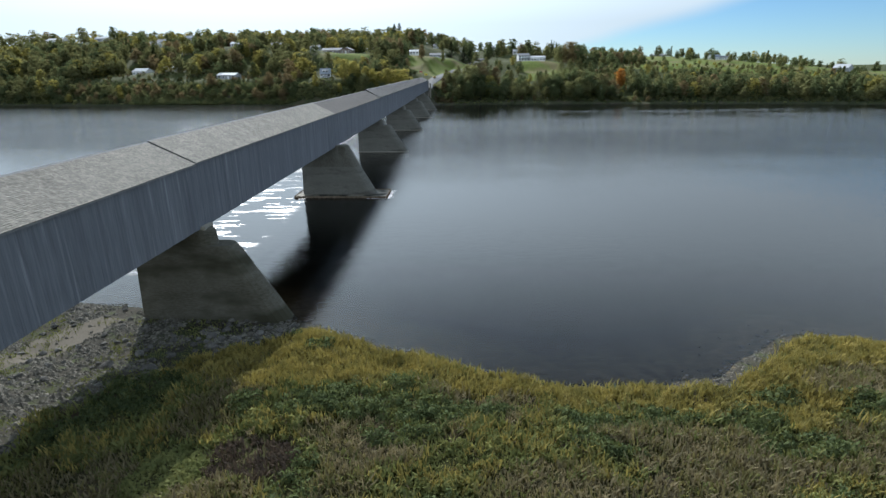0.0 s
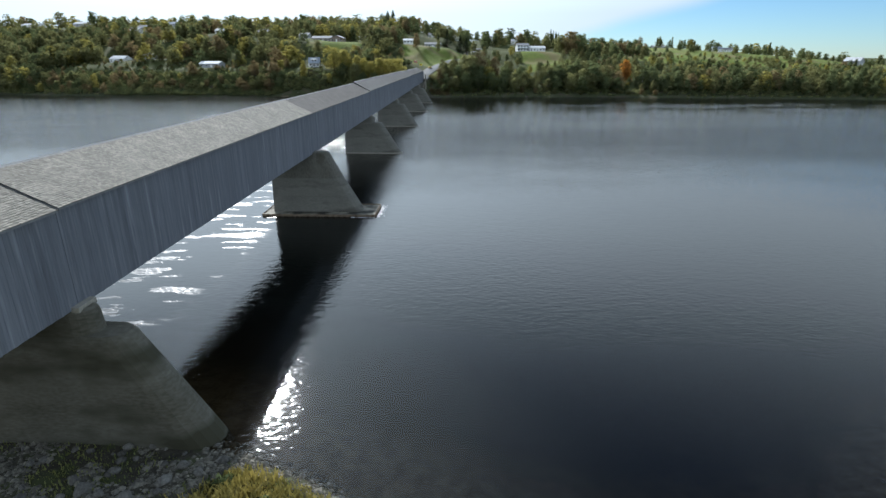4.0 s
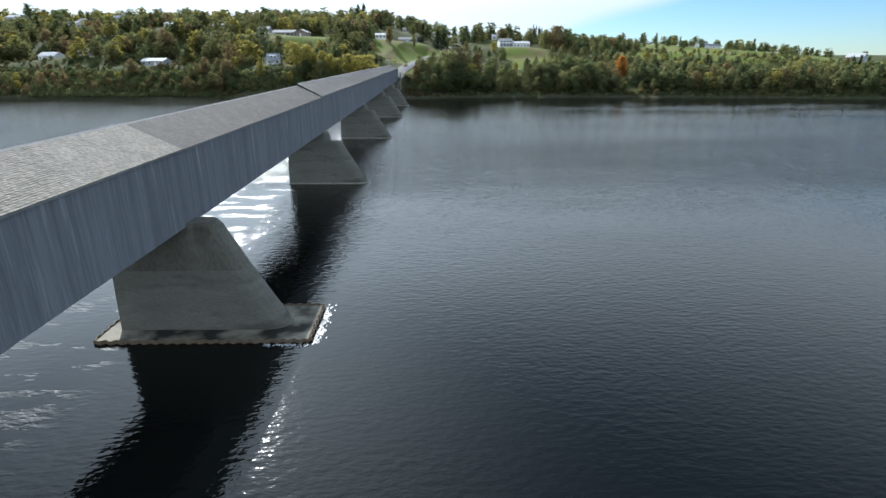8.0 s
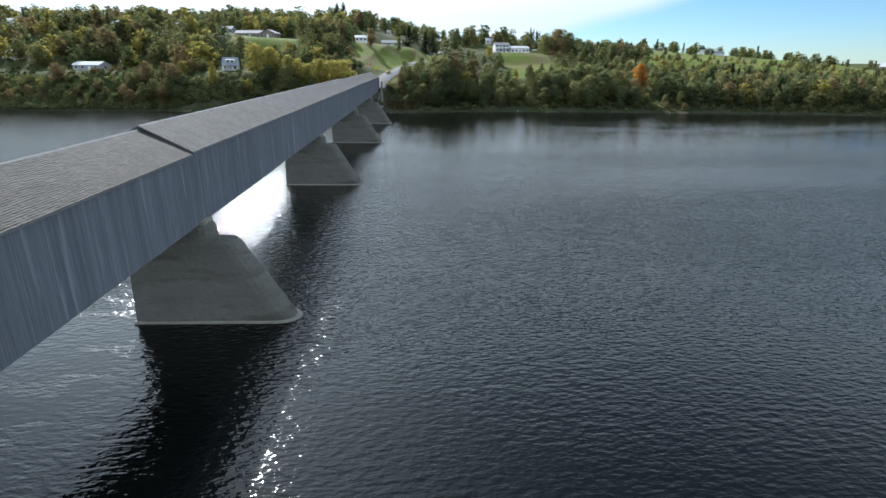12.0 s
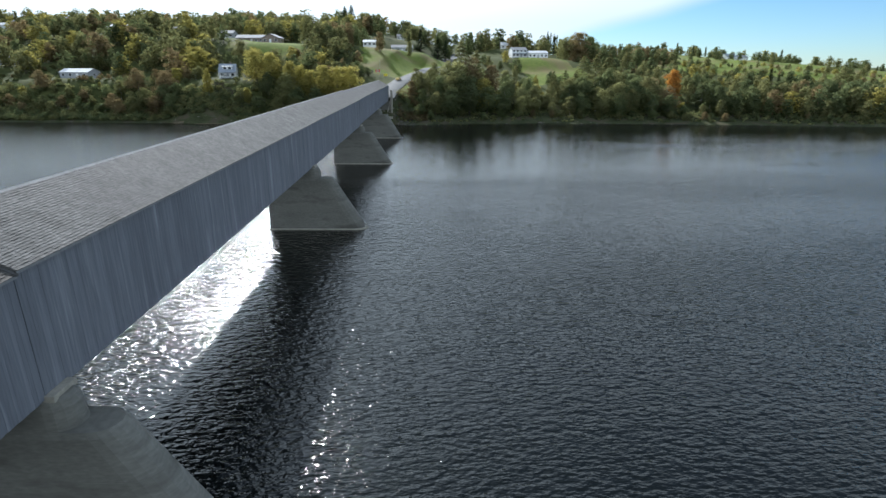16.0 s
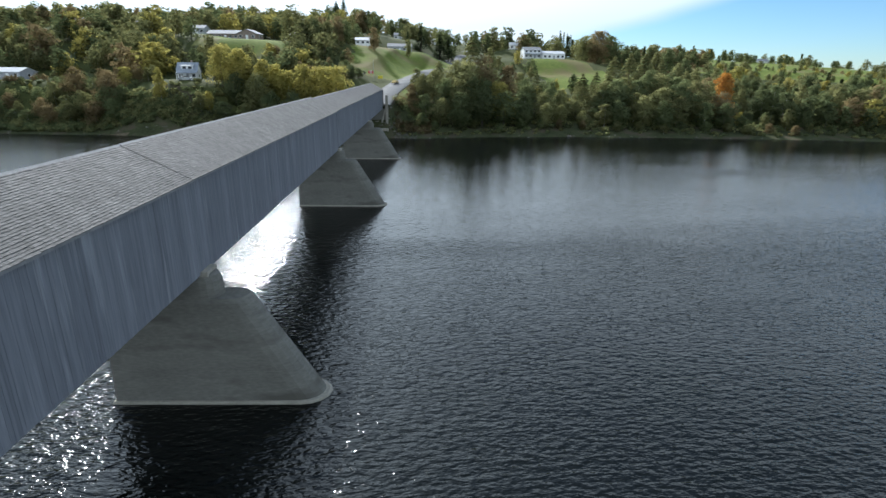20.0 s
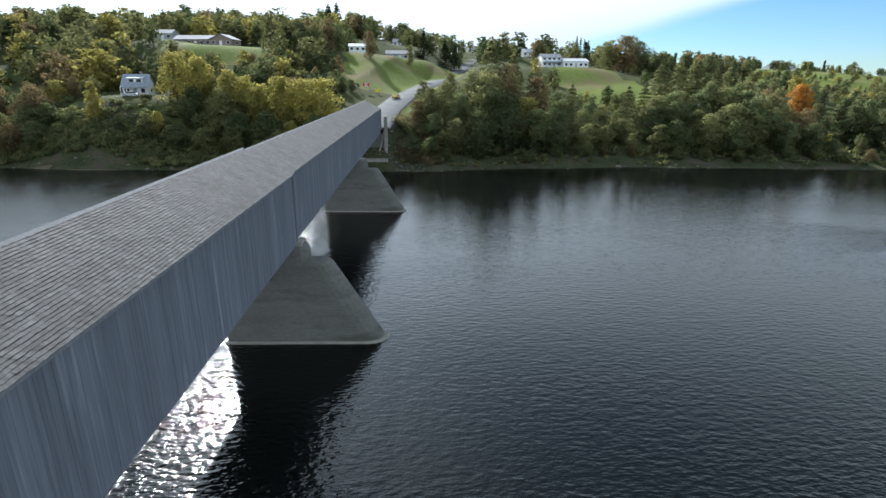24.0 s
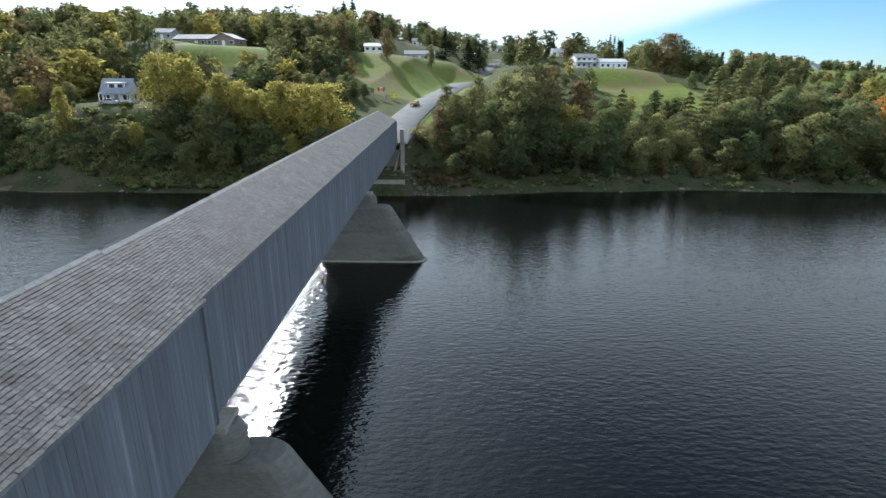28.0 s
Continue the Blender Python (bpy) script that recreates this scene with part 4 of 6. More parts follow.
def make_tree(name, label, category, crown, leaf, tall, girth, bark=BARK, limbs=6, seed=0, fork=0.3, group=""):
    """A tapered trunk with limbs, and a crown of many leaf clumps."""
    rng = random.Random(seed)
    tree = empty(name, label, category, group)
    bm = bmesh.new()
    top = tall * 0.82
    lean = [(rng.uniform(-0.02, 0.02) * tall * k / 3, rng.uniform(-0.02, 0.02) * tall * k / 3) for k in range(4)]
    lean[0] = (0, 0)
    zs = (-0.6, tall * 0.25, tall * 0.55, top)
    rs = (girth * 1.25, girth * 0.85, girth * 0.5, girth * 0.12)
    for k in range(3):
        rod(bm, (*lean[k], zs[k]), (*lean[k + 1], zs[k + 1]), rs[k], rs[k + 1])
    for k in range(limbs):
        h = tall * (fork + (0.85 - fork) * k / limbs)
        a = k * 2.4 + rng.uniform(-0.4, 0.4)
        ln = tall * 0.26 * (1.1 - h / tall)
        rod(bm, (0, 0, h), (math.cos(a) * ln, math.sin(a) * ln, h + ln * 0.8), girth * 0.32 * (1.1 - h / tall), girth * 0.06, 5)
    part("trunk", bm, bark, tree)
    sheet("crown", *quads_of(crown), leaf, tree)
    return tree


LEAF_LABELS = {"green": "leafy green tree", "olive": "olive-green leafy tree", "yellow": "yellow-green autumn tree", "rust": "rust-brown autumn tree", "orange": "bright orange maple tree"}
LEAVES = {"green": LEAF_GREEN, "olive": LEAF_OLIVE, "yellow": LEAF_YELLOW, "rust": LEAF_RUST, "orange": LEAF_ORANGE}
kinds = {}
for tone in LEAVES:
    kinds[tone] = []
    for v in range({"green": 4, "olive": 4, "yellow": 3, "rust": 2, "orange": 1}[tone]):
        s = 100 + len(tone) * 17 + v * 7
        wide = (6.6, 7.8, 5.6, 7.0)[v]
        t = make_tree("bank_tree", LEAF_LABELS[tone] + " on the far river bank", "tree", broad_crown(s, 10, wide, 3500, 0.195), LEAVES[tone], 10, 0.17, seed=s, bark=BIRCH if v == 2 and tone != "orange" else BARK, group="trees on the far bank")
        kinds[tone].append(t)
spruce = make_tree("spruce", "dark green spruce tree on the hillside", "tree", tier_crown(7, 10, 4.4, 1700, 0.32), NEEDLE, 10, 0.15, limbs=2, group="conifers on the hill")
larch = make_tree("larch", "open feathery olive larch near the bank", "tree", tier_crown(8, 10, 7.4, 2200, 0.26, 0.1, 0.6), LEAF_OLIVE, 10, 0.14, limbs=4)
pine = make_tree("tall_pine", "tall ragged pine above the houses", "tree", tier_crown(9, 10, 5.2, 700, 0.5, 0.3, 0.55), NEEDLE, 10, 0.16, limbs=6)
poplar = make_tree("poplar", "slim dark poplar in a row", "tree", tier_crown(10, 10, 1.9, 700, 0.3, 0.08, 0.4), LEAF_GREEN, 10, 0.1, limbs=2, group="poplar row")
originals = [spruce, larch, pine, poplar] + [t for some in kinds.values() for t in some]
used = set()


def plant(kind, x, y, tall, turn, wide=1.0):
    """Stand a copy of a tree on the ground (the first use of a kind is the original)."""
    k = tall / 10
    m = pose(x, y, float(height(x, y)) - 0.1, 0, 0, turn)
    if kind in used:
        t = copy_thing(kind, m)
    else:
        used.add(kind)
        t = kind
        t.matrix_basis = m
    t.scale = (k * wide, k * wide, k)
    return t


HOUSE_GAPS = (  # plan boxes kept free: x0, x1, y0, y1
    (-80, -60, 338, 355), (-96, -62, 412, 436), (-106, -92, 424, 442), (-66, -40, 462, 482), (-27, -12, 446, 468), (-8, 12, 452, 472), (68, 100, 456, 480),
    (-230, -208, 370, 388), (-210, -192, 380, 396), (-155, -134, 350, 368), (-266, -248, 436, 478), (-278, -250, 476, 510), (-183, -164, 424, 465),
    (-152, -131, 440, 480), (-402, -370, 486, 530), (-356, -331, 498, 540), (-268, -242, 512, 550), (-9, 4, 552, 572), (14, 26, 564, 580), (48, 62, 614, 630),
    (70, 86, 518, 536), (340, 374, 706, 728), (282, 312, 762, 784), (325, 344, 424, 440))


def free(x, y):
    if any(a < x < b and c < y < d for a, b, c, d in HOUSE_GAPS) or bool(lawn(np.float64(x), np.float64(y))):
        return False
    return abs(x - float(road_x(y))) > 7.5


def top_limit(x, y, z, tall):
    """Keep the low scrub before the bank houses low, as it is there."""
    s = y - float(far_shore(np.float64(x)))
    if -86 < x < -54 and y < 340:
        return min(tall, 13.8 - z)
    if -250 < x < -120 and s < 42:
        return min(tall, 15.5 - z)
    return tall


pick_rng = random.Random(21)
landmarks = [  # kind, x, y, height, width factor
    (kinds["yellow"][0], -48, 337, 15, 1.35), (kinds["yellow"][1], -55, 337, 14, 1.2), (kinds["yellow"][2], -40.5, 336, 14, 1.3), (kinds["green"][1], -49, 331, 11, 1.1),
    (kinds["yellow"][0], -25, 333, 15.5, 1.2), (kinds["yellow"][1], -14.5, 334, 14, 1.15), (kinds["yellow"][1], -20, 334, 14.8, 1.2), (kinds["yellow"][0], -36, 336, 12.5, 1.2), (kinds["yellow"][2], -31, 333, 13, 1.3), (kinds["yellow"][2], -72, 326, 11, 0.8),
    (kinds["orange"][0], 134, 352, 14.2, 1.2), (kinds["rust"][0], -9, 420, 11.0, 0.85), (kinds["olive"][2], 7.5, 438, 9.5, 0.75), (kinds["green"][3], -13, 364, 5, 1.5), (kinds["green"][1], -10.5, 368, 4, 1.6), (kinds["green"][0], -16, 370, 5.5, 1.3), (kinds["olive"][0], -50, 420, 15, 1.0), (kinds["olive"][2], -44, 426, 13, 1.1), (kinds["green"][1], -37, 421, 12, 1.1), (kinds["green"][3], -24, 432, 11, 1.1), (kinds["rust"][1], -27, 424, 13, 0.9), (kinds["olive"][1], -31, 418, 12, 1.0), (spruce, 6, 476, 11, 1.1), (kinds["green"][1], 33, 500, 10, 1.0), (kinds["olive"][0], -13, 480, 9, 1.0), (kinds["green"][3], -24, 476, 11, 1.0), (kinds["olive"][3], 4, 500, 9, 1.1), (kinds["green"][0], 16, 520, 10, 1.2), (kinds["green"][1], 0, 540, 10, 1.1), (kinds["green"][2], -16, 520, 12, 1.1), (kinds["olive"][2], 30, 560, 10, 1.2), (kinds["green"][3], -10, 585, 12, 1.3), (kinds["green"][1], 8, 592, 12, 1.3), (kinds["olive"][1], 32, 600, 12, 1.3), (kinds["green"][0], 44, 640, 12, 1.3), (kinds["green"][2], 76, 650, 12, 1.3), (spruce, 13.5, 482, 13.5, 1.9), (spruce, 25, 490, 14.5, 2.0), (spruce, 30.5, 491, 13, 1.7),
    (kinds["rust"][0], 120, 478, 19.5, 1.45), (kinds["green"][1], 129, 482, 17, 1.3), (kinds["olive"][0], 112, 482, 15, 1.3),
    (pine, -46, 545, 17.5, 1.0), (pine, -41, 546, 18.5, 1.0), (larch, 96, 372, 17.5, 1.1), (larch, 102, 370, 18.5, 1.1), (larch, 109, 372, 18.5, 1.1), (larch, 117, 374, 16, 1.0), (larch, 34, 349, 23, 0.9), (larch, 41, 350, 20, 1.0),
    (larch, 58, 344, 14.5, 0.9), (larch, 76, 346, 14.5, 0.9), (larch, 82, 349, 14.5, 1.0), (larch, 87, 350, 14, 0.9), (kinds["green"][3], 64, 344, 12, 0.8),
    (kinds["green"][0], 101, 346, 16.5, 1.0), (kinds["green"][1], 108, 345, 15.5, 1.0), (kinds["olive"][2], 142, 442, 11, 1.2), (kinds["green"][1], 150, 446, 12, 1.2),
    (kinds["olive"][2], 13.5, 345, 10, 1.0), (kinds["rust"][0], 12, 337, 6.5, 1.2), (kinds["olive"][1], 16, 338, 11, 1.0), (kinds["green"][2], 17, 330, 9, 1.2), (kinds["olive"][3], 22, 350, 12, 0.9), (kinds["olive"][0], 28, 342, 15.5, 0.95), (kinds["olive"][1], 20, 340, 12, 1.0), (kinds["green"][0], 24, 333, 13, 1.1), (kinds["rust"][1], 38, 343, 19, 0.85), (kinds["green"][3], 33, 333, 14, 1.1), (kinds["rust"][0], 47, 343, 17, 0.9),
    (kinds["rust"][1], -148, 338, 8.5, 1.3), (kinds["rust"][0], -96, 338, 9.5, 1.2), (kinds["rust"][1], -108, 340, 10, 1.2), (spruce, -40, 405, 8, 1.0),
] + [(poplar, 113 + k * 2.6, 560, 15 + (k * 7 % 4), 1.0) for k in range(5)]
for kind, x, y, tall, wide in landmarks:
    plant(kind, x, y, tall, pick_rng.uniform(0, 360), wide)

# the height that the tops of the trees on the far bank reach, along the shore
BELT_X = (-330, -262, -250, -122, -106, -94, -81, -75, -64, -57, -40, -33, -14, 9, 20, 30, 40, 47, 52, 58, 66, 72, 78, 86, 104, 114, 122, 143, 200, 330)
BELT_TOP = (22, 20, 15.5, 15.5, 21, 22, 22.5, 17, 15.5, 24, 24, 21, 21, 17, 22.5, 25, 25, 21, 18, 19.5, 17.5, 15, 18, 19, 22, 20, 18, 18.5, 18, 16)
count, outer_belt = 0, []
x = -318.0
while x < 330:
    for row, s0 in enumerate((6.5, 11.0, 16.5, 22.5, 29.0)):
        xx = x + pick_rng.uniform(-1.6, 1.6) + row * 1.4
        yy = float(far_shore(np.float64(xx))) + s0 + pick_rng.uniform(-2, 2.6)
        if not free(xx, yy) or -9 < xx < 9 or (row == 4 and pick_rng.random() < 0.25):
            continue
        if any(abs(xx - lx) < 3.0 and abs(yy - ly) < 4.5 for _, lx, ly, _, _ in landmarks):
            continue
        z = float(height(xx, yy))
        tall = (float(np.interp(xx, BELT_X, BELT_TOP)) - z) * (0.42, 0.56, 0.78, 0.93, 0.97)[row] * pick_rng.uniform(0.84, 1.06)
        tall = top_limit(xx, yy, z, tall)
        if tall < 1.8:
            continue
        tall = min(tall, 17, 5.0 if abs(xx - 133) < 8 and yy < 352 else 17, 3.5 if xx > 9 and row == 0 else 17, 5.0 if 9 < xx < 18 and row == 1 else 17)
        tone = pick_rng.choices(("green", "olive", "yellow", "rust"), (2.2, 3.2, 0.6, 3.4) if -260 < xx < -88 else (5.5, 4, 0.4, 0.9) if xx > 0 else (4, 5, 1.8, 0.6))[0]
        kind = spruce if xx > 20 and pick_rng.random() < 0.02 else pick_rng.choice(kinds[tone])
        if not -128 < xx < 150:  # the ends of the belt are joined with the woods
            outer_belt.append((tone, (xx, yy, tall, pick_rng.uniform(1.1, 1.5), False)))
            continue
        plant(kind, xx, yy, tall, pick_rng.uniform(0, 360), pick_rng.uniform(1.05, 1.5) * (1.25 if row == 0 else 1.0))
        count += 1
    x += 7.2

for t in originals:
    if t not in used:
        for o in list(t.children_recursive) + [t]:
            bpy.data.objects.remove(o)


# woods further up the hill: joined, nobody could count them
def woods(name, label, spots, leaf, seed):
    """Trees of a far wood in one mesh: crowns and, below them, trunks."""
    rng = np.random.default_rng(seed)
    proto = [broad_crown(300 + seed * 5 + k, 10, (6.8, 7.8, 6.0)[k % 3], 560, 0.44) for k in range(5)]
    firs = [tier_crown(350 + seed, 10, 4.2, 360, 0.75)]
    crowns, poles = [], []
    for sx, sy, tall, wide, fir in spots:
        q = (firs if fir else proto)[0 if fir else rng.integers(0, 5)]
        a = rng.uniform(0, math.tau)
        c, s = math.cos(a), math.sin(a)
        k = tall / 10
        z = float(height(sx, sy)) - 0.2
        p = np.stack([(q[..., 0] * c - q[..., 1] * s) * k * wide + sx, (q[..., 0] * s + q[..., 1] * c) * k * wide + sy, q[..., 2] * k + z, q[..., 3] * c - q[..., 4] * s, q[..., 3] * s + q[..., 4] * c, q[..., 5]], -1)
        crowns.append(p)
        w = 0.2 * k
        poles += [np.array([(sx - w, sy, z - 1), (sx + w, sy, z - 1), (sx + w * 0.3, sy, z + tall * 0.7), (sx - w * 0.3, sy, z + tall * 0.7)]), np.array([(sx, sy - w, z - 1), (sx, sy + w, z - 1), (sx, sy + w * 0.3, z + tall * 0.7), (sx, sy - w * 0.3, z + tall * 0.7)])]
    wood = empty(name, label, "woods", kind="stuff", place=(spots[0][0], spots[0][1], float(height(spots[0][0], spots[0][1]))))
    for nm, arr, mt in (("crowns", np.concatenate(crowns), leaf), ("trunks", np.stack(poles), BARK)):
        ob = sheet(nm, *quads_of(arr), mt, kind="stuff")
        ob.parent = wood
        ob.matrix_parent_inverse = Matrix.Translation(wood.location).inverted()
    return wood


hill = {"green": [], "olive": [], "yellow": [], "rust": []}
tries = 0
while sum(len(v) for v in hill.values()) < 1350 and tries < 16000:
    tries += 1
    zone = pick_rng.random()
    if zone < 0.58:
        xx, yy = pick_rng.uniform(-390, -24), pick_rng.uniform(350, 620)
        tall, chance = pick_rng.uniform(8.5, 13.5), 1.0
        if yy > 505:
            tall, chance = pick_rng.uniform(6, 16), 0.45
    elif zone < 0.76:
        xx, yy = pick_rng.uniform(44, 420), pick_rng.uniform(342, 450)
        tall, chance = pick_rng.uniform(5, 9.5), 0.95 if yy < 400 else 0.5
    else:
        xx, yy = pick_rng.uniform(-480, 620), pick_rng.uniform(500, 900)
        tall, chance = pick_rng.uniform(10, 17), 0.8
        if xx > 150:
            chance = 0.9 if yy > 690 else 0.0
        elif xx > 20:
            yy = pick_rng.uniform(500, 690)
            chance = 1.0
    s = yy - float(far_shore(np.float64(xx)))
    if s < 31 or pick_rng.random() > chance or not free(xx, yy):
        continue
    if -16 < xx < 24 and yy < 470:
        continue
    if -90 < xx < -32 and 368 < yy < 396:
        tall = min(tall, 8)
    if -66 < xx < 10 and 424 < yy < 462 and pick_rng.random() < 0.55:
        continue
    tall = top_limit(xx, yy, float(height(xx, yy)), tall)
    if tall < 4:
        continue
    brown = -150 < xx < -88 and yy > 500
    # the left woods get more pale tones, which puts the haze into their colour
    tone = pick_rng.choices(("green", "olive", "yellow", "rust"), (3, 3, 0.3, 3.5) if brown else (3.2, 6, 1.4, 0.7) if xx < -20 else (5.5, 4.5, 0.7, 0.25))[0]
    hill[tone].append((xx, yy, tall, pick_rng.uniform(1.05, 1.6), tone == "green" and pick_rng.random() < 0.14))
xx = 130.0
while xx < 680:  # groups of trees along the skyline of the high fields
    xx += pick_rng.uniform(3, 10)
    yy = 725 + pick_rng.uniform(-22, 40)
    if float(vnoise(np.float64(xx), np.float64(0), 45, 63)) > -0.25 and not any(a < xx < b and c < yy < d for a, b, c, d in HOUSE_GAPS):
        hill[pick_rng.choice(("green", "olive", "green"))].append((xx, yy, pick_rng.uniform(6, 11) + pick_rng.choice((0, 0, 4)), pick_rng.uniform(0.9, 1.4), pick_rng.random() < 0.12))
for tone, spot in outer_belt:
    hill[tone].append(spot)
for k in range(46):  # the row of trees behind the sloping field
    xx = 131 + k * 1.25 + pick_rng.uniform(-1, 1)
    hill[pick_rng.choice(("green", "olive", "green", "rust"))].append((xx, pick_rng.uniform(468, 505), pick_rng.uniform(7, 12), pick_rng.uniform(1.0, 1.4), pick_rng.random() < 0.1))
for k in range(150):  # hedges and copses on the high fields
    xx, yy = pick_rng.uniform(140, 460), pick_rng.uniform(490, 690)
    if float(vnoise(np.float64(xx), np.float64(yy), 38, 64)) > 0.1 and not any(a < xx < b and c < yy < d for a, b, c, d in HOUSE_GAPS):
        hill[pick_rng.choice(("green", "olive", "green"))].append((xx, yy, pick_rng.uniform(4, 9), pick_rng.uniform(1.0, 1.6), pick_rng.random() < 0.1))
for k in range(260):  # scrub on the open slope behind the belt
    hill[pick_rng.choice(("olive", "green", "olive", "yellow", "rust"))].append((pick_rng.uniform(118, 340), pick_rng.uniform(362, 485), pick_rng.uniform(1.6, 4.5), pick_rng.uniform(1.3, 2.0), False))
for k in range(300):  # low growth round the bank houses
    xx = pick_rng.uniform(-262, -100)
    yy = float(far_shore(np.float64(xx))) + pick_rng.uniform(27, 75)
    if free(xx, yy):
        hill[pick_rng.choice(("olive", "green", "rust"))].append((xx, yy, pick_rng.uniform(1.2, 2.6), pick_rng.uniform(1.4, 2.2), False))
for k in range(75):  # young trees on the slope behind the yellow ones
    xx, yy = pick_rng.uniform(-52, -15), pick_rng.uniform(346, 393)
    if free(xx, yy):
        hill[pick_rng.choice(("olive", "green", "rust", "olive"))].append((xx, yy, pick_rng.uniform(3.5, 7.5), pick_rng.uniform(1.1, 1.7), False))
for k in range(70):  # bushes and small trees dotted over the open slope
    hill[pick_rng.choice(("green", "olive", "olive"))].append((pick_rng.uniform(150, 330), pick_rng.uniform(362, 470), pick_rng.uniform(2.5, 7), pick_rng.uniform(1.0, 1.5), False))
for k, tone in enumerate(hill):
    woods("hillside_woods", {"green": "green woods spread over the hillside", "olive": "olive-green woods spread over the hillside", "yellow": "scattered yellow autumn trees on the hillside", "rust": "rust-brown autumn woods on the hillside"}[tone], hill[tone], LEAVES[tone], k)
# bushes and rank growth along the foot of the far bank
rng = np.random.default_rng(77)
bx = rng.uniform(-330, 340, 1100)
bs = rng.uniform(2.0, 14.0, 1100)
by = far_shore(bx) + bs
ok = (bx < -8) | (bx > 6)
bushes = []
for sx, sy in zip(bx[ok], by[ok]):
    r = rng.uniform(0.5, 1.5) * (0.6 + 0.06 * (sy - float(far_shore(np.float64(sx)))))
    z = float(height(sx, sy))
    c = np.array([[sx, sy, z + r * 0.5], [sx + rng.uniform(-1, 1) * r, sy, z + r * 0.35], [sx + rng.uniform(-1, 1) * r, sy + 0.3, z + r * 0.4]])
    bushes.append(leaf_cloud(rng, c, np.array([r, r * 0.8, r * 0.7]), 60, 0.26))
for k in range(760):  # close-set shrubs at the foot of the steep slope
    sx = rng.uniform(-200, -8)
    sy = float(far_shore(np.float64(sx))) + rng.uniform(1.8, 9)
    r, z = rng.uniform(0.8, 1.7), float(height(sx, sy))
    c = np.array([[sx, sy, z + r * 0.8], [sx + rng.uniform(-1, 1) * r, sy, z + r * 0.4], [sx + rng.uniform(-1, 1) * r, sy - 0.5, z + r * 0.5]])
    bushes.append(leaf_cloud(rng, c, np.array([r, r * 0.8, r * 0.8]), 130, 0.23))
for k in range(800):  # tall shrubs over the steep slope
    sx = rng.uniform(-330, -8)
    sy = float(far_shore(np.float64(sx))) + 4 + 26 * rng.random() ** 1.3
    if not free(sx, sy):
        continue
    r, z = rng.uniform(0.9, 2.2), float(height(sx, sy))
    if z + 2.2 * r > 15.2 and (-86 < sx < -54 or sx < -120):
        r = max(0.5, (15.2 - z) / 2.2)
    c = np.array([[sx, sy, z + r * 0.9], [sx + rng.uniform(-1, 1) * r, sy, z + r * 0.5], [sx + rng.uniform(-1, 1) * r, sy - 0.5, z + r * 0.6]])
    bushes.append(leaf_cloud(rng, c, np.array([r, r * 0.8, r * 0.8]), 140, 0.27))
rng.shuffle(bushes)
by_road = []
for k in range(170):
    sx, sy = rng.uniform(5.2, 19), rng.uniform(317.5, 334)
    if abs(sx - float(road_x(sy))) < 5.6:
        continue
    r, z = rng.uniform(0.6, 1.6), float(height(sx, sy))
    c = np.array([[sx, sy, z + r * 0.5], [sx + rng.uniform(-1, 1) * r, sy, z + r * 0.35], [sx, sy + rng.uniform(-1, 1) * r, z + r * 0.4]])
    by_road.append(leaf_cloud(rng, c, np.array([r, r * 0.8, r * 0.7]), 70, 0.2))
half_n = len(bushes) // 2
sheet("bank_bushes", *quads_of(np.concatenate(bushes[:half_n])), LEAF_GREEN, kind="stuff", label="low green bushes along the far shore")
sheet("bank_bushes", *quads_of(np.concatenate(bushes[half_n:])), LEAF_OLIVE, kind="stuff", label="olive scrub along the far shore")

sheet("bank_bushes", *quads_of(np.concatenate(by_road)), LEAF_RUST, kind="stuff", label="reddish-brown shrubs beside the far abutment")


# ---- near bank: grass, weeds, stones ----
def tufts(name, label, px, py, tall, blades, leaf, seed, width=0.03, spread=0.35):
    """Clumps of bent blades rooted on the ground, each blade two faces."""
    rng = np.random.default_rng(seed)
    n = len(px)
    x, y = np.repeat(px, blades), np.repeat(py, blades)
    h = np.repeat(tall * rng.uniform(0.6, 1.6, n), blades) * rng.uniform(0.6, 1.1, n * blades)
    reach = np.repeat(rng.uniform(0.12, 0.34, n), blades)
    x, y = x + rng.normal(size=len(x)) * reach, y + rng.normal(size=len(x)) * reach
    z = height(x, y) - 0.03
    a = rng.uniform(0, math.tau, len(x))
    dx, dy = np.cos(a), np.sin(a)
    lean = h * rng.uniform(0.1, spread * 2, len(x))
    w = width * rng.uniform(0.7, 1.5, len(x))
    root = np.stack([x, y, z], -1)
    side = np.stack([-dy * w, dx * w, 0 * x], -1)
    mid = root + np.stack([dx * lean * 0.35, dy * lean * 0.35, h * 0.6], -1)
    tip = root + np.stack([dx * lean, dy * lean, h], -1)
    verts = np.stack([root - side, root + side, mid + side, mid - side, tip + side * 0.35, tip - side * 0.35], 1)
    faces = (np.array([(0, 1, 2, 3), (3, 2, 4, 5)])[None] + (np.arange(len(x)) * 6)[:, None, None]).reshape(-1, 4)
    return sheet(name, verts.reshape(-1, 3), faces, leaf, kind="stuff", label=label)


def scatter(seed, n, x0=-24, x1=86, y0=-30, y1=6):
    rng = np.random.default_rng(seed)
    x, y = rng.uniform(x0, x1, n), rng.uniform(y0, y1, n)
    return rng, x, y


def shore_gap(x):
    """How far from the water the grass begins: it overhangs the bay, and stands back from the gravel spit."""
    return np.interp(x, (12, 20, 24, 41, 44, 50, 57, 60), (0.9, 0.7, 0.15, 0.15, 0.9, 2.6, 1.0, 0.6))


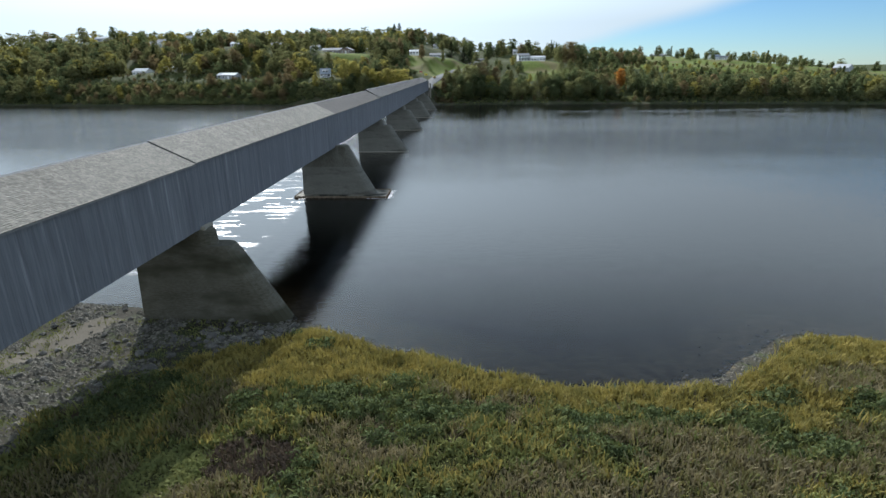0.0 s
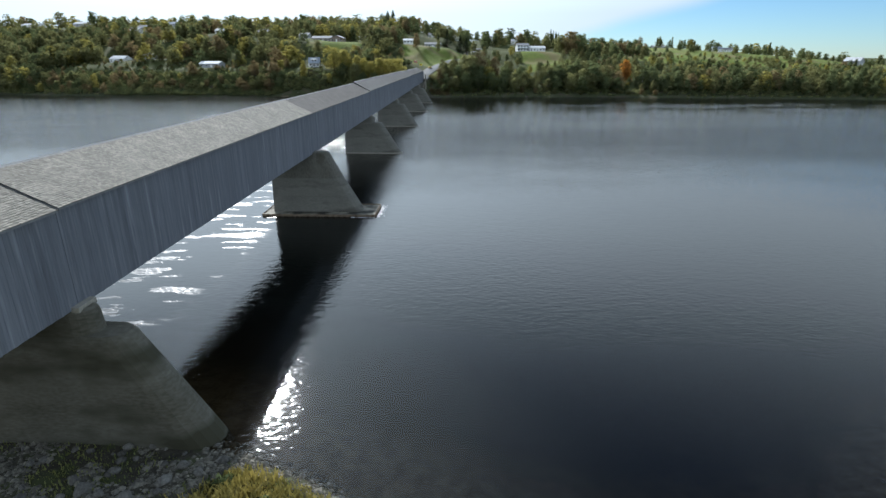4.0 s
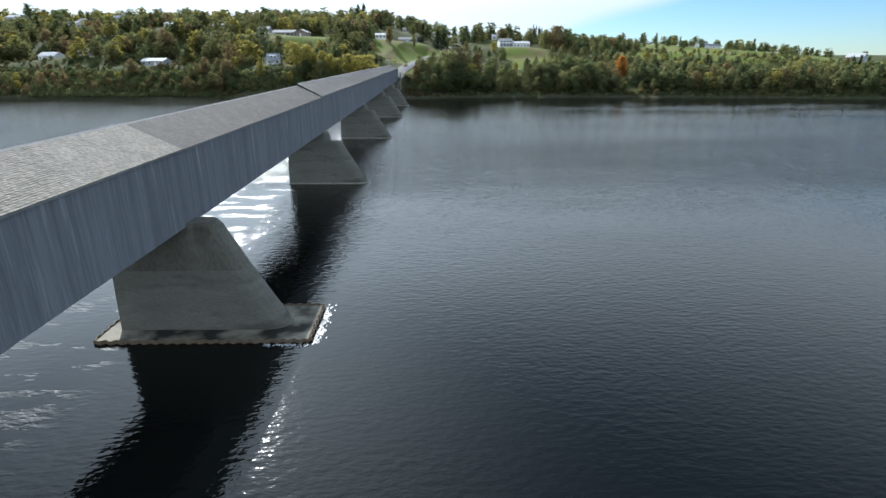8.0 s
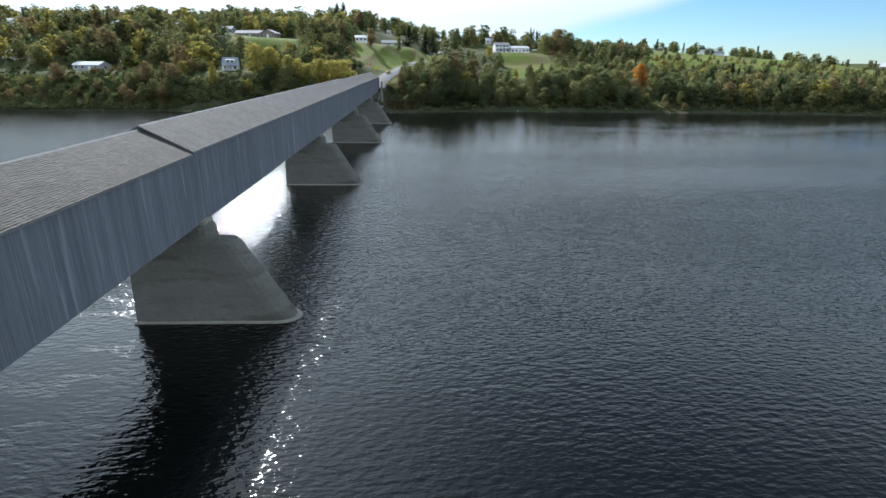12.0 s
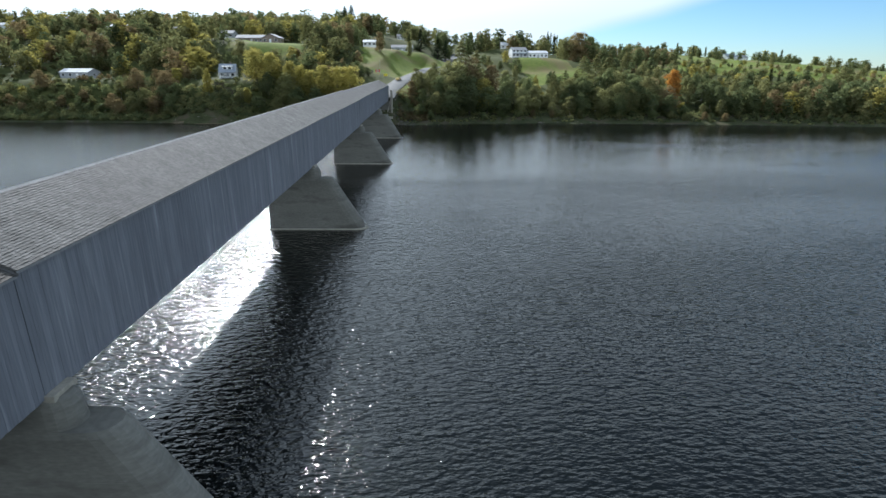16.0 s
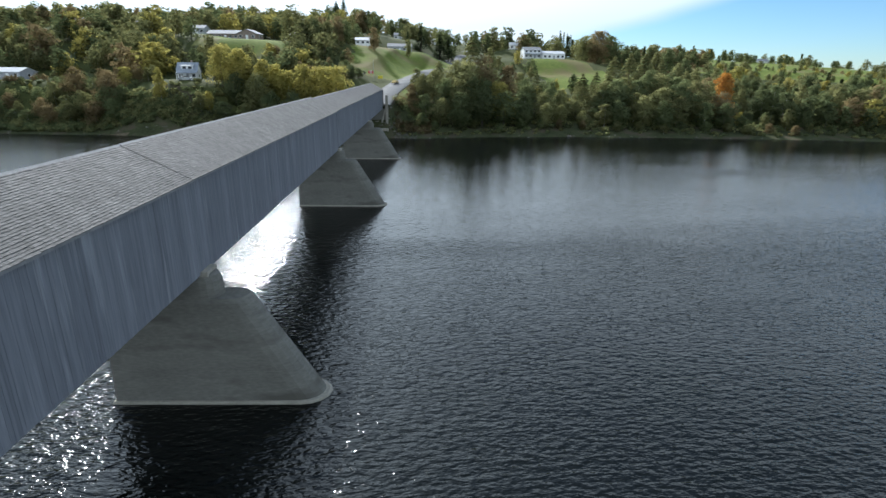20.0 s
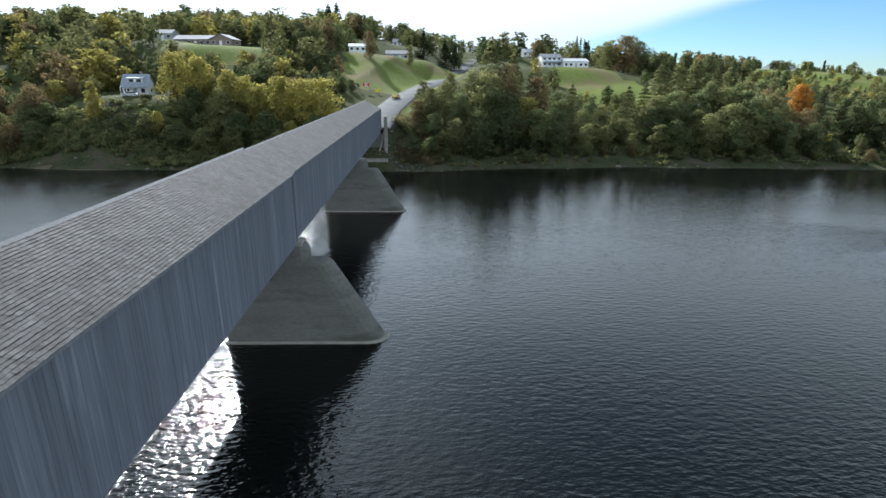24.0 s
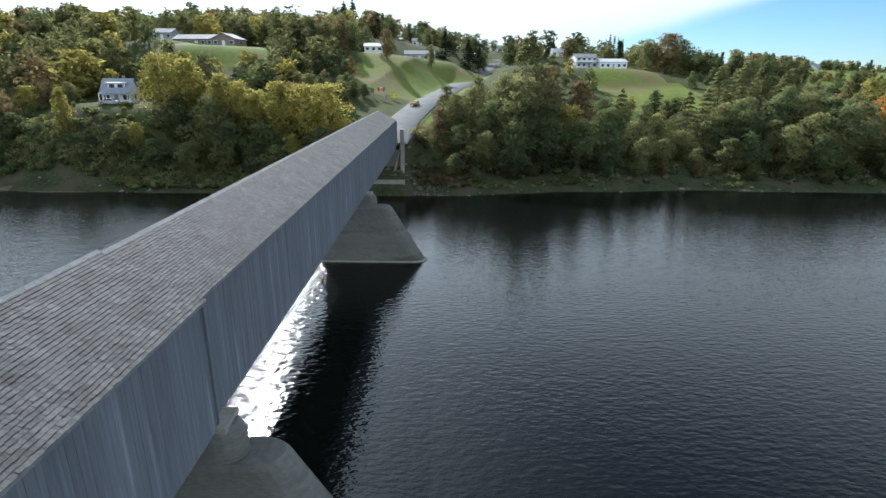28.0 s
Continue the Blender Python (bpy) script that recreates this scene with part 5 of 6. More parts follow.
def grassy(x, y):
    return (near_shore(x) - y > shore_gap(x) + 0.5 * vnoise(x, y, 1.5, 21)) & (gravelly(x, y) < -0.2)


# thinner growth round the part that the bank's bend shows
rng, x, y = scatter(6, 6000, -120, 180, -85, 8)
outer = (near_shore(x) - y > 1.2) & ((x < -20) | (x > 82) | (y < -27)) & (np.abs(x + 0.5) > 6)
tufts("rough_grass", "rough olive grass on the higher bank", x[outer], y[outer], 0.5 + 0.15 * vnoise(x[outer], y[outer], 5, 32), 5, WEED_GOLD, 36, 0.07, 0.6)
def zone(x, y):
    """What grows where on the near bank: 0 golden grass, 1 olive mix, 2 dark leafy weeds, 3 tan dead grass, 4 brown dead stems, 5 low green cover."""
    inl = near_shore(x) - y
    z = vnoise(x, y, 5.2, 24) + 0.45 * vnoise(x, y, 1.9, 25)
    kind = np.where(z > 0.34, 2, np.where(z < -0.22, 3, 1))
    kind = np.where(inl < np.interp(x, (8, 13, 24, 34, 44, 50, 86), (12.0, 12.5, 4.2, 2.6, 5.0, 10.0, 12.0)) + 1.3 * vnoise(x, y, 2.6, 22), 0, kind)
    kind = np.where(np.hypot((x - 23) / 9, (y + 12.2) / 1.5) < 1 + 0.35 * vnoise(x, y, 1.8, 45), 2, kind)
    for mx, my, rx_, ry_ in ((42, -15.6, 7, 2.2), (57, -8, 4.5, 2.4)):
        kind = np.where(np.hypot((x - mx) / rx_, (y - my) / ry_) < 1 + 0.35 * vnoise(x, y, 1.8, 46), 3, kind)
    kind = np.where((vnoise(x, y, 3.1, 41) > 0.62) & (inl > 1.6), 2, kind)
    kind = np.where(np.hypot((x - 15.0) / 3.0, (y + 18.0) / 1.9) < 1 + 0.3 * vnoise(x, y, 1.2, 42), 4, kind)
    kind = np.where(np.hypot((x - 11.2) / 1.9, (y + 19.2) / 2.6) < 1 + 0.3 * vnoise(x, y, 1.2, 43), 5, kind)
    return kind


# golden fringe near the water, then patches of leafy, olive, tan and dead growth
rng, x, y = scatter(1, 42000)
on = grassy(x, y)
x, y = x[on], y[on]
growth = zone(x, y)
dice = rng.random(len(x))
for name, label, pick, tall, blades, leaf, width, spread in (
        ("golden_grass", "golden-green tall grass along the near shore", (growth == 0) | ((growth == 1) & (dice < 0.3)), 0.46, 9, WEED_GOLD, 0.036, 0.35),
        ("olive_weeds", "olive-green weeds covering the near bank", ((growth == 1) & (dice >= 0.3)) | ((growth == 2) & (dice < 0.4)) | ((growth == 3) & (dice < 0.12)) | ((growth == 0) & (dice < 0.05)), 0.34, 9, WEED_GREEN, 0.05, 0.5),
        ("tan_grass", "tan dead grass in patches on the near bank", (growth == 3) & (dice >= 0.3) | ((growth == 1) & (dice < 0.08)), 0.34, 9, WEED_TAN, 0.032, 0.5),
        ("dry_grass", "dry brown-olive grass on the near bank", (growth == 3) & (dice < 0.3) | ((growth == 0) & (dice > 0.9)), 0.45, 8, WEED_DRY, 0.035, 0.35),
        ("dead_stems", "patch of dark brown dead stems", (growth == 4), 0.3, 9, WEED_DEAD, 0.035, 0.45),
        ("low_green_cover", "low bright green ground cover", (growth == 5), 0.2, 12, WEED_GREEN, 0.06, 0.8)):
    tufts(name, label, x[pick], y[pick], tall * (1 + 0.25 * vnoise(x[pick], y[pick], 3, 23) + 0.35 * vnoise(x[pick], y[pick], 1.1, 44)), blades, leaf, 31 + blades + len(name), width, spread)
# sparse weeds between the stones
rng, x, y = scatter(3, 9000, -24, 16, -26, 6)
sparse = (near_shore(x) - y > 1.0) & (gravelly(x, y) > -0.3) & (vnoise(x, y, 2.2, 28) > 0.15)
tufts("gravel_weeds", "sparse green weeds among the gravel", x[sparse], y[sparse], 0.16 + 0 * x[sparse], 4, WEED_GREEN, 34, 0.03)
# leafy clumps of taller weeds
rng, x, y = scatter(4, 9000, 2, 86, -30, 2)
inl = near_shore(x) - y
growth = zone(x, y)
leafy = grassy(x, y) & (inl > 1.2) & ((growth == 2) | ((growth == 1) & (rng.random(len(x)) < 0.3)) | ((growth == 0) & (rng.random(len(x)) < 0.12)))
heaps = {0: [], 1: [], 2: []}
for sx, sy, g in zip(x[leafy], y[leafy], growth[leafy]):
    r = rng.uniform(0.25, 0.62) * (1.0 if g == 2 else 0.75)
    z = float(height(sx, sy))
    c = np.array([[sx, sy, z + r * 0.5], [sx + rng.uniform(-1, 1) * r, sy + rng.uniform(-1, 1) * r, z + r * 0.35]])
    heaps[int(g)].append(leaf_cloud(rng, c, np.array([r, r * 0.75]), 60, 0.085))
for g, leaf, words in ((0, WEED_GOLD, "yellow-green flowering weed clumps on the near bank"), (1, WEED_GREEN, "leafy green weed clumps on the near bank"), (2, WEED_TEAL, "dark green leafy weed clumps on the near bank")):
    sheet("leafy_weeds", *quads_of(np.concatenate(heaps[g])), leaf, kind="stuff", label=words)


def stone_mesh(seed, sub=2):
    """A rounded, chipped stone of about one metre."""
    rng = random.Random(seed)
    bm = bmesh.new()
    bmesh.ops.create_icosphere(bm, subdivisions=sub, radius=0.5)
    flat, long_ = rng.uniform(0.5, 0.75), rng.uniform(0.75, 1.0)
    cuts = [(Vector((rng.uniform(-1, 1), rng.uniform(-1, 1), rng.uniform(-0.3, 1))).normalized(), rng.uniform(0.26, 0.42)) for _ in range(6)]
    for v in bm.verts:
        p = v.co * (1 + 0.12 * noise.noise(v.co * 2.3 + Vector((seed, 0, 0))))
        for nrm, far_ in cuts:
            over = p.dot(nrm) - far_
            if over > 0:
                p -= nrm * over * 0.85
        v.co = Vector((p.x, p.y * long_, p.z * flat))
    me = bpy.data.meshes.new("stone")
    bm.to_mesh(me)
    bm.free()
    me.materials.append(STONE)
    return me


stone_kinds = [stone_mesh(s) for s in range(7)]
rng = random.Random(9)
placed = 0
spots = [(11.5, 1.6, 0.90), (6.2, -3.4, 1.00), (7.6, -1.9, 0.95), (3, -7.4, 1.40), (1.6, -7.9, 1.00), (8.4, -2.6, 0.80), (4.4, -3, 0.75), (2.2, -2.2, 0.80), (9.4, 1, 0.80), (0.4, -4.4, 0.90), (5.2, -1.6, 1.15), (7.0, -4.6, 0.85), (3.4, -4.8, 0.95), (9.0, -0.4, 1.0), (5.8, 0.2, 0.8), (10.6, 0.4, 0.75), (-0.8, -6.6, 1.1), (2.2, -5.6, 0.8), (4.2, -0.8, 0.7), (8.2, -3.4, 0.7),
         (32, -7, 0.68), (33.2, -7.4, 0.43), (41.6, -6.6, 0.43), (44.2, -6.2, 0.50), (49.6, -1.6, 0.43), (51, -0.6, 0.50), (48, 0.4, 0.37), (50.4, 2, 0.40), (53.5, 1.6, 0.43), (55.6, 2.4, 0.31), (54.2, 4.4, 0.34), (58, 2, 0.31), (47.3, -1.2, 0.34), (24.6, -3.6, 0.50)]
while placed < 240:
    if placed < len(spots):
        sx, sy, size = spots[placed]
    else:
        zone = rng.random()
        if zone < 0.75:
            sx, sy, size = rng.uniform(-14, 13), rng.uniform(-11, 5.5), rng.uniform(0.25, 0.7)
            if float(gravelly(np.float64(sx), np.float64(sy))) < 0:
                continue
        else:
            sx = rng.uniform(44, 62)
            sy = float(near_shore(np.float64(sx))) + rng.uniform(-1.2, 1.8)
            size = rng.uniform(0.18, 0.4)
    z = float(height(sx, sy))
    ob = new("stone", rng.choice(stone_kinds))
    ob.matrix_basis = pose(sx, sy, z + size * 0.14, rng.uniform(-12, 12), rng.uniform(-12, 12), rng.uniform(0, 360))
    ob.scale = (size, size, size)
    tagged(ob, "grey rounded stone on the gravel shore" if size < 0.7 else "large grey boulder on the gravel shore", "stone", "shore stones")
    placed += 1

# cobbles and pebbles, joined
octa = np.array([(1, 0, 0), (0.3, 0.9, 0), (-0.8, 0.5, 0), (-0.8, -0.5, 0), (0.3, -0.9, 0), (0.1, 0.05, 0.62)], float)
octa_faces = np.array([(0, 1, 5), (1, 2, 5), (2, 3, 5), (3, 4, 5), (4, 0, 5)])
r2 = np.random.default_rng(15)
px, py = r2.uniform(-24, 15, 64000), r2.uniform(-30, 6.5, 64000)
keep = (gravelly(px, py) > -0.2) & (near_shore(px) - py > -1.2) & (vnoise(px, py, 2.2, 28) < 0.45) & ~((np.abs(px + 7.6 - 0.2 * (py + 3)) < 1.3) & (r2.random(len(px)) < 0.9))
qx = r2.uniform(12, 70, 16000)
qy = near_shore(qx) + r2.uniform(-1.3, 1.0, 16000) - 2.4 * np.clip(1 - np.abs(qx - 50) / 7.0, 0, 1) * r2.random(16000) ** 1.6 + np.where((qx > 44) & (qx < 58) & (r2.random(16000) < 0.3), r2.uniform(0, 2.2, 16000), 0)
edge = (r2.random(16000) < np.interp(qx, (12, 20, 24, 30, 41, 46, 56, 60, 70), (0.5, 0.3, 0.1, 0.02, 0.03, 0.2, 0.18, 0.1, 0.08)))
px, py = np.concatenate([px[keep], qx[edge]]), np.concatenate([py[keep], qy[edge]])
size = r2.gamma(2.4, 0.046, len(px)).clip(0.045, 0.36) * np.where(px > 40, 0.75, 1.0)
a = r2.uniform(0, math.tau, len(px))
c, s = np.cos(a)[:, None], np.sin(a)[:, None]
shape = octa[None] * (1 + r2.uniform(-0.25, 0.25, (len(px), 6, 1)))
vx = (shape[..., 0] * c - shape[..., 1] * s) * size[:, None] + px[:, None]
vy = (shape[..., 0] * s + shape[..., 1] * c) * size[:, None] + py[:, None]
vz = shape[..., 2] * size[:, None] + height(px, py)[:, None] - 0.02
sheet("cobbles", np.stack([vx, vy, vz], -1).reshape(-1, 3), (octa_faces[None] + (np.arange(len(px)) * 6)[:, None, None]).reshape(-1, 3), STONES, kind="stuff", label="grey cobbles and pebbles on the gravel bar")
# stones heaped at the foot of the far abutment and along the far waterline
px = np.concatenate([r2.uniform(-9, 15, 700), r2.uniform(-200, 220, 300)])
py = np.concatenate([far_shore(px[:700]) + r2.uniform(-0.4, 9, 700), far_shore(px[700:]) + r2.normal(0.4, 0.7, 300)])
size = r2.gamma(2.0, 0.13, len(px)).clip(0.1, 0.7)
shape = octa[None] * (1 + r2.uniform(-0.25, 0.25, (len(px), 6, 1)))
vv = shape * size[:, None, None] + np.stack([px, py, height(px, py) - 0.05], -1)[:, None]
sheet("bank_rubble", vv.reshape(-1, 3), (octa_faces[None] + (np.arange(len(px)) * 6)[:, None, None]).reshape(-1, 3), STONES, kind="stuff", label="grey rubble along the far waterline")


# ---- houses on the far hill ----
def house(name, label, x, y, z, wide, deep, wall_h, roof_h, wall, roof, turn=0.0, windows=3, along=True, dormer=False, porch=False, chimney=False, storeys=1, door=True):
    """A gabled house, its long front towards the river: walls, roof, windows with frames, door, and extras."""
    h = empty(name, label, "house", "houses on the far hill", place=(x, y, z))
    h.rotation_euler = (0, 0, radians(turn))
    w, d = wide / 2, deep / 2
    body = bmesh.new()
    if along:
        ends = [[(sx, -d, -1.5), (sx, -d, wall_h), (sx, 0, wall_h + roof_h), (sx, d, wall_h), (sx, d, -1.5)] for sx in (-w, w)]
    else:
        ends = [[(-w, sy, -1.5), (-w, sy, wall_h), (0, sy, wall_h + roof_h), (w, sy, wall_h), (w, sy, -1.5)] for sy in (-d, d)]
    solid(ends, body)
    part("wall", body, wall, h)
    o, t = 0.35, 0.16
    for sgn in (-1, 1):
        bm = bmesh.new()
        if along:
            drop = o * roof_h / d
            prof = [(sgn * 0.0, wall_h + roof_h + 0.03), (sgn * (d + o), wall_h - drop + 0.03), (sgn * (d + o), wall_h - drop + 0.03 + t), (sgn * 0.0, wall_h + roof_h + 0.03 + t)]
            solid([[(sx, py, pz) for py, pz in prof] for sx in (-w - o, w + o)], bm)
        else:
            drop = o * roof_h / w
            prof = [(0.0, wall_h + roof_h + 0.03), (sgn * (w + o), wall_h - drop + 0.03), (sgn * (w + o), wall_h - drop + 0.03 + t), (0.0, wall_h + roof_h + 0.03 + t)]
            solid([[(px, sy, pz) for px, pz in prof] for sy in (-d - o, d + o)], bm)
        part("roof", bm, roof, h)
    for level in range(storeys):
        zc = 1.5 + level * 2.7
        for k in range(windows):
            xc = -w + wide * (k + 0.5) / windows
            if door and level == 0 and k == windows // 2:
                dr = part("door", block(bmesh.new(), xc - 0.48, xc + 0.48, -d - 0.07, -d + 0.05, 0.05, 2.1), GREY_WALL if wall is WHITE_WALL else WHITE_WALL, h)
                part("door_frame", block(block(bmesh.new(), xc - 0.6, xc - 0.48, -d - 0.09, -d + 0.04, 0.05, 2.2), xc + 0.48, xc + 0.6, -d - 0.09, -d + 0.04, 0.05, 2.2), WHITE_WALL, h)
                continue
            fr = bmesh.new()
            for a in ((xc - 0.75, xc - 0.65, zc - 0.65, zc + 0.65), (xc + 0.65, xc + 0.75, zc - 0.65, zc + 0.65), (xc - 0.65, xc + 0.65, zc + 0.55, zc + 0.65), (xc - 0.65, xc + 0.65, zc - 0.65, zc - 0.55)):
                block(fr, a[0], a[1], -d - 0.09, -d + 0.05, a[2], a[3])
            win = part("window", fr, WHITE_WALL, h)
            part("pane", block(bmesh.new(), xc - 0.65, xc + 0.65, -d - 0.04, -d + 0.04, zc - 0.55, zc + 0.55), PANE, win)
    for sx in (-1, 1):  # one window in each end wall
        win = part("window", block(bmesh.new(), min(sx * (w - 0.05), sx * (w + 0.07)), max(sx * (w - 0.05), sx * (w + 0.07)), -0.7, 0.7, 0.9, 2.1), WHITE_WALL, h)
        part("pane", block(bmesh.new(), min(sx * w, sx * (w + 0.09)), max(sx * w, sx * (w + 0.09)), -0.58, 0.58, 1.0, 2.0), PANE, win)
    if chimney:
        part("chimney", block(bmesh.new(), w * 0.25, w * 0.25 + 0.6, 0.2, 0.8, wall_h + roof_h * 0.6, wall_h + roof_h + 0.9, 0.03), BRICK_WALL, h)
    if dormer:
        dm = bmesh.new()
        dz = wall_h + 0.5
        solid([[(-2.0, yy, dz - 0.4), (-2.0, yy, dz + 1.4), (2.0, yy, dz + 1.4), (2.0, yy, dz - 0.4)] for yy in (-d + 0.7, -0.3)], dm)
        box = part("dormer", dm, wall, h, "white shed dormer")
        lid = bmesh.new()
        solid([[(-2.3, -d + 0.35, dz + 1.35), (2.3, -d + 0.35, dz + 1.35), (2.3, -d + 0.35, dz + 1.5), (-2.3, -d + 0.35, dz + 1.5)], [(-2.3, 0.0, dz + 1.75), (2.3, 0.0, dz + 1.75), (2.3, 0.0, dz + 1.9), (-2.3, 0.0, dz + 1.9)]], lid)
        part("dormer_roof", lid, ROOF_TIN, box)
        for xc in (-1.0, 1.0):
            part("dormer_pane", block(bmesh.new(), xc - 0.6, xc + 0.6, -d + 0.64, -d + 0.75, dz + 0.15, dz + 1.15), PANE, box)
    if porch:
        lid = bmesh.new()
        solid([[(-w, -d - 2.0, 2.35), (w, -d - 2.0, 2.35), (w, -d - 2.0, 2.47), (-w, -d - 2.0, 2.47)], [(-w, -d - 0.02, 2.75), (w, -d - 0.02, 2.75), (w, -d - 0.02, 2.9), (-w, -d - 0.02, 2.9)]], lid)
        part("porch_roof", lid, ROOF_BLUE, h)
        part("porch_floor", block(bmesh.new(), -w, w, -d - 2.0, -d - 0.02, -1.0, 0.12), GREY_WALL, h)
        for k in range(5):
            xc = -w + 0.1 + (wide - 0.2) * k / 4
            part("porch_post", block(bmesh.new(), xc - 0.08, xc + 0.08, -d - 1.95, -d - 1.79, 0.1, 2.38), WHITE_WALL, h)
    return h


house("farmhouse", "white house with blue-grey roof, dormer and porch", -70.2, 346.5, 16.8, 6.8, 5.6, 3.0, 2.9, WHITE_WALL, ROOF_BLUE, 8, 3, dormer=True, porch=True, chimney=True)
house("bungalow", "long brown bungalow with a grey gabled roof", -83, 427, 34.2, 16, 8, 2.7, 1.7, BRICK_WALL, ROOF_GREY, -6, 6)
house("bungalow", "gable end of a brown bungalow with white trim", -70.5, 425.5, 34.2, 9.5, 9, 2.7, 2.0, BRICK_WALL, ROOF_GREY, -6, 3, along=False)
house("bungalow", "small grey-roofed house beside the long bungalow", -99, 435, 37.0, 8, 7, 2.7, 1.6, GREY_WALL, ROOF_GREY, -4, 3)
house("bungalow", "long white bungalow behind the trees", -52.4, 473, 36.6, 19, 8, 2.6, 1.3, WHITE_WALL, ROOF_TIN, 0, 6)
house("hill_house", "white two-storey house with a pale roof", -18.5, 458, 30.9, 8, 8, 5.2, 1.4, WHITE_WALL, ROOF_TIN, 5, 3, storeys=2)
house("bungalow", "grey bungalow beside the climbing road", 1.5, 465, 30.4, 13.5, 8, 2.8, 1.6, GREY_WALL, ROOF_GREY, 4, 5)
house("farm_building", "white two-storey farmhouse above the field", 78, 470, 27.6, 10, 9, 4.6, 1.8, WHITE_WALL, ROOF_GREY, 6, 4, storeys=2, porch=True)
house("farm_building", "white low farm building with a tin roof", 90, 468, 27.4, 13, 9, 3.0, 1.4, WHITE_WALL, ROOF_TIN, 6, 5)
house("hill_house", "small white house at the top of the lawn", -2.6, 563, 41.6, 9, 7, 2.8, 1.8, WHITE_WALL, ROOF_GREY, 0, 3)
house("hill_house", "white gabled house among spruces", 20, 573, 38.5, 7, 8, 4.2, 2.6, WHITE_WALL, ROOF_TIN, 0, 2, along=False)
house("hill_house", "pale house at the top of the road", 55.5, 624, 40.7, 8, 7, 3.0, 1.8, GREY_WALL, ROOF_GREY, 0, 3)
house("hill_house", "pale house behind the roadside trees", 77.8, 528, 34.5, 8.5, 7, 2.8, 1.7, WHITE_WALL, ROOF_TIN, 0, 3)
house("hill_house", "white farmhouse on the high field", 350, 717, 29.2, 14, 9, 3.4, 3.2, WHITE_WALL, ROOF_BLUE, 20, 4)
house("hill_house", "long pale house on the high field", 366, 722, 29.2, 15, 8, 3.0, 2.2, WHITE_WALL, ROOF_GREY, 20, 4)
house("hill_house", "long low pale house on the skyline", 297, 773, 34.0, 22, 9, 2.8, 1.8, GREY_WALL, ROOF_TIN, 15, 5)
house("bank_house", "pale house with a bright roof on the far bank", -219, 380, 19.0, 12.8, 8, 2.9, 2.0, WHITE_WALL, ROOF_TIN, -15, 4)
house("bank_house", "low house with a bright roof among bushes", -200, 389, 21.7, 11.3, 7, 2.6, 1.6, GREY_WALL, ROOF_TIN, -12, 3)
house("bank_house", "low house with a pale roof above the scrub", -144.7, 361, 16.2, 14.6, 8, 2.6, 1.5, GREY_WALL, ROOF_TIN, -10, 4)
house("hill_house", "white house on the wooded slope", -257, 473, 42.5, 10, 7, 2.8, 1.7, WHITE_WALL, ROOF_TIN, -15, 3)
house("hill_house", "dark-roofed house on the wooded slope", -264, 503, 45.5, 15, 8, 3.0, 2.2, GREY_WALL, ROOF_GREY, -15, 4)
house("hill_house", "house with a white tin roof on the slope", -173.6, 458, 41.5, 12.5, 7, 2.6, 1.6, WHITE_WALL, ROOF_TIN, -10, 3)
house("hill_house", "grey-roofed house near the top of the slope", -141.8, 473, 40.5, 15, 8, 3.2, 2.0, GREY_WALL, ROOF_GREY, -8, 4)
house("hill_house", "long white shed on the skyline", -385, 523, 49.0, 22, 9, 3.0, 1.6, WHITE_WALL, ROOF_TIN, -18, 5)
house("hill_house", "house with a bright roof on the skyline", -343, 533, 50.5, 17, 8, 3.0, 2.0, GREY_WALL, ROOF_TIN, -18, 4)
house("hill_house", "blue-grey house under skyline trees", -255, 543, 49.0, 18, 9, 4.6, 2.4, GREY_WALL, ROOF_BLUE, -15, 5, storeys=2)
house("barn", "grey barn with a pale roof on the field edge", 334, 433, 16.0, 9, 11, 4.0, 2.6, GREY_WALL, ROOF_TIN, 35, 2, along=False)


# ---- small things by the road ----
def car(name, label, paint, x, y, z, turn):
    c = empty(name, label, "car", place=(x, y, z))
    c.rotation_euler = (0, 0, radians(turn))
    prof = [(-2.2, 0.35), (-2.25, 0.75), (-1.9, 0.95), (-1.3, 1.0), (-0.75, 1.42), (0.75, 1.45), (1.35, 1.02), (2.1, 0.88), (2.25, 0.6), (2.2, 0.35)]
    body = bmesh.new()
    solid([[(px, -0.88, pz) for px, pz in prof], [(px, 0.88, pz) for px, pz in prof]], body)
    bmesh.ops.bevel(body, geom=[e for e in body.edges], offset=0.06, segments=2, affect="EDGES")
    part("body", body, paint, c)
    for sy in (-0.86, 0.86):
        part("side_window", solid([[(-1.05, sy - 0.04, 1.05), (-0.65, sy - 0.04, 1.36), (0.68, sy - 0.04, 1.38), (1.1, sy - 0.04, 1.05)], [(-1.05, sy + 0.04, 1.05), (-0.65, sy + 0.04, 1.36), (0.68, sy + 0.04, 1.38), (1.1, sy + 0.04, 1.05)]]), PANE, c)
    part("windscreen", solid([[(1.33, yy, 1.05), (0.82, yy, 1.42), (0.86, yy, 1.46), (1.40, yy, 1.07)] for yy in (-0.7, 0.7)]), PANE, c)
    for sx in (-1.4, 1.4):
        for sy in (-0.84, 0.84):
            wh = part("wheel", rod(bmesh.new(), (sx, sy - 0.1, 0.32), (sx, sy + 0.1, 0.32), 0.32, 0.32, 14), TYRE, c)
            part("rim", rod(bmesh.new(), (sx, sy - 0.11, 0.32), (sx, sy + 0.11, 0.32), 0.19, 0.19, 10), STEEL, wh)
    return c


car("parked_car", "silver car parked before the white house", CAR_SILVER, -68.5, 338.2, float(height(-68.5, 338.2)), 12)
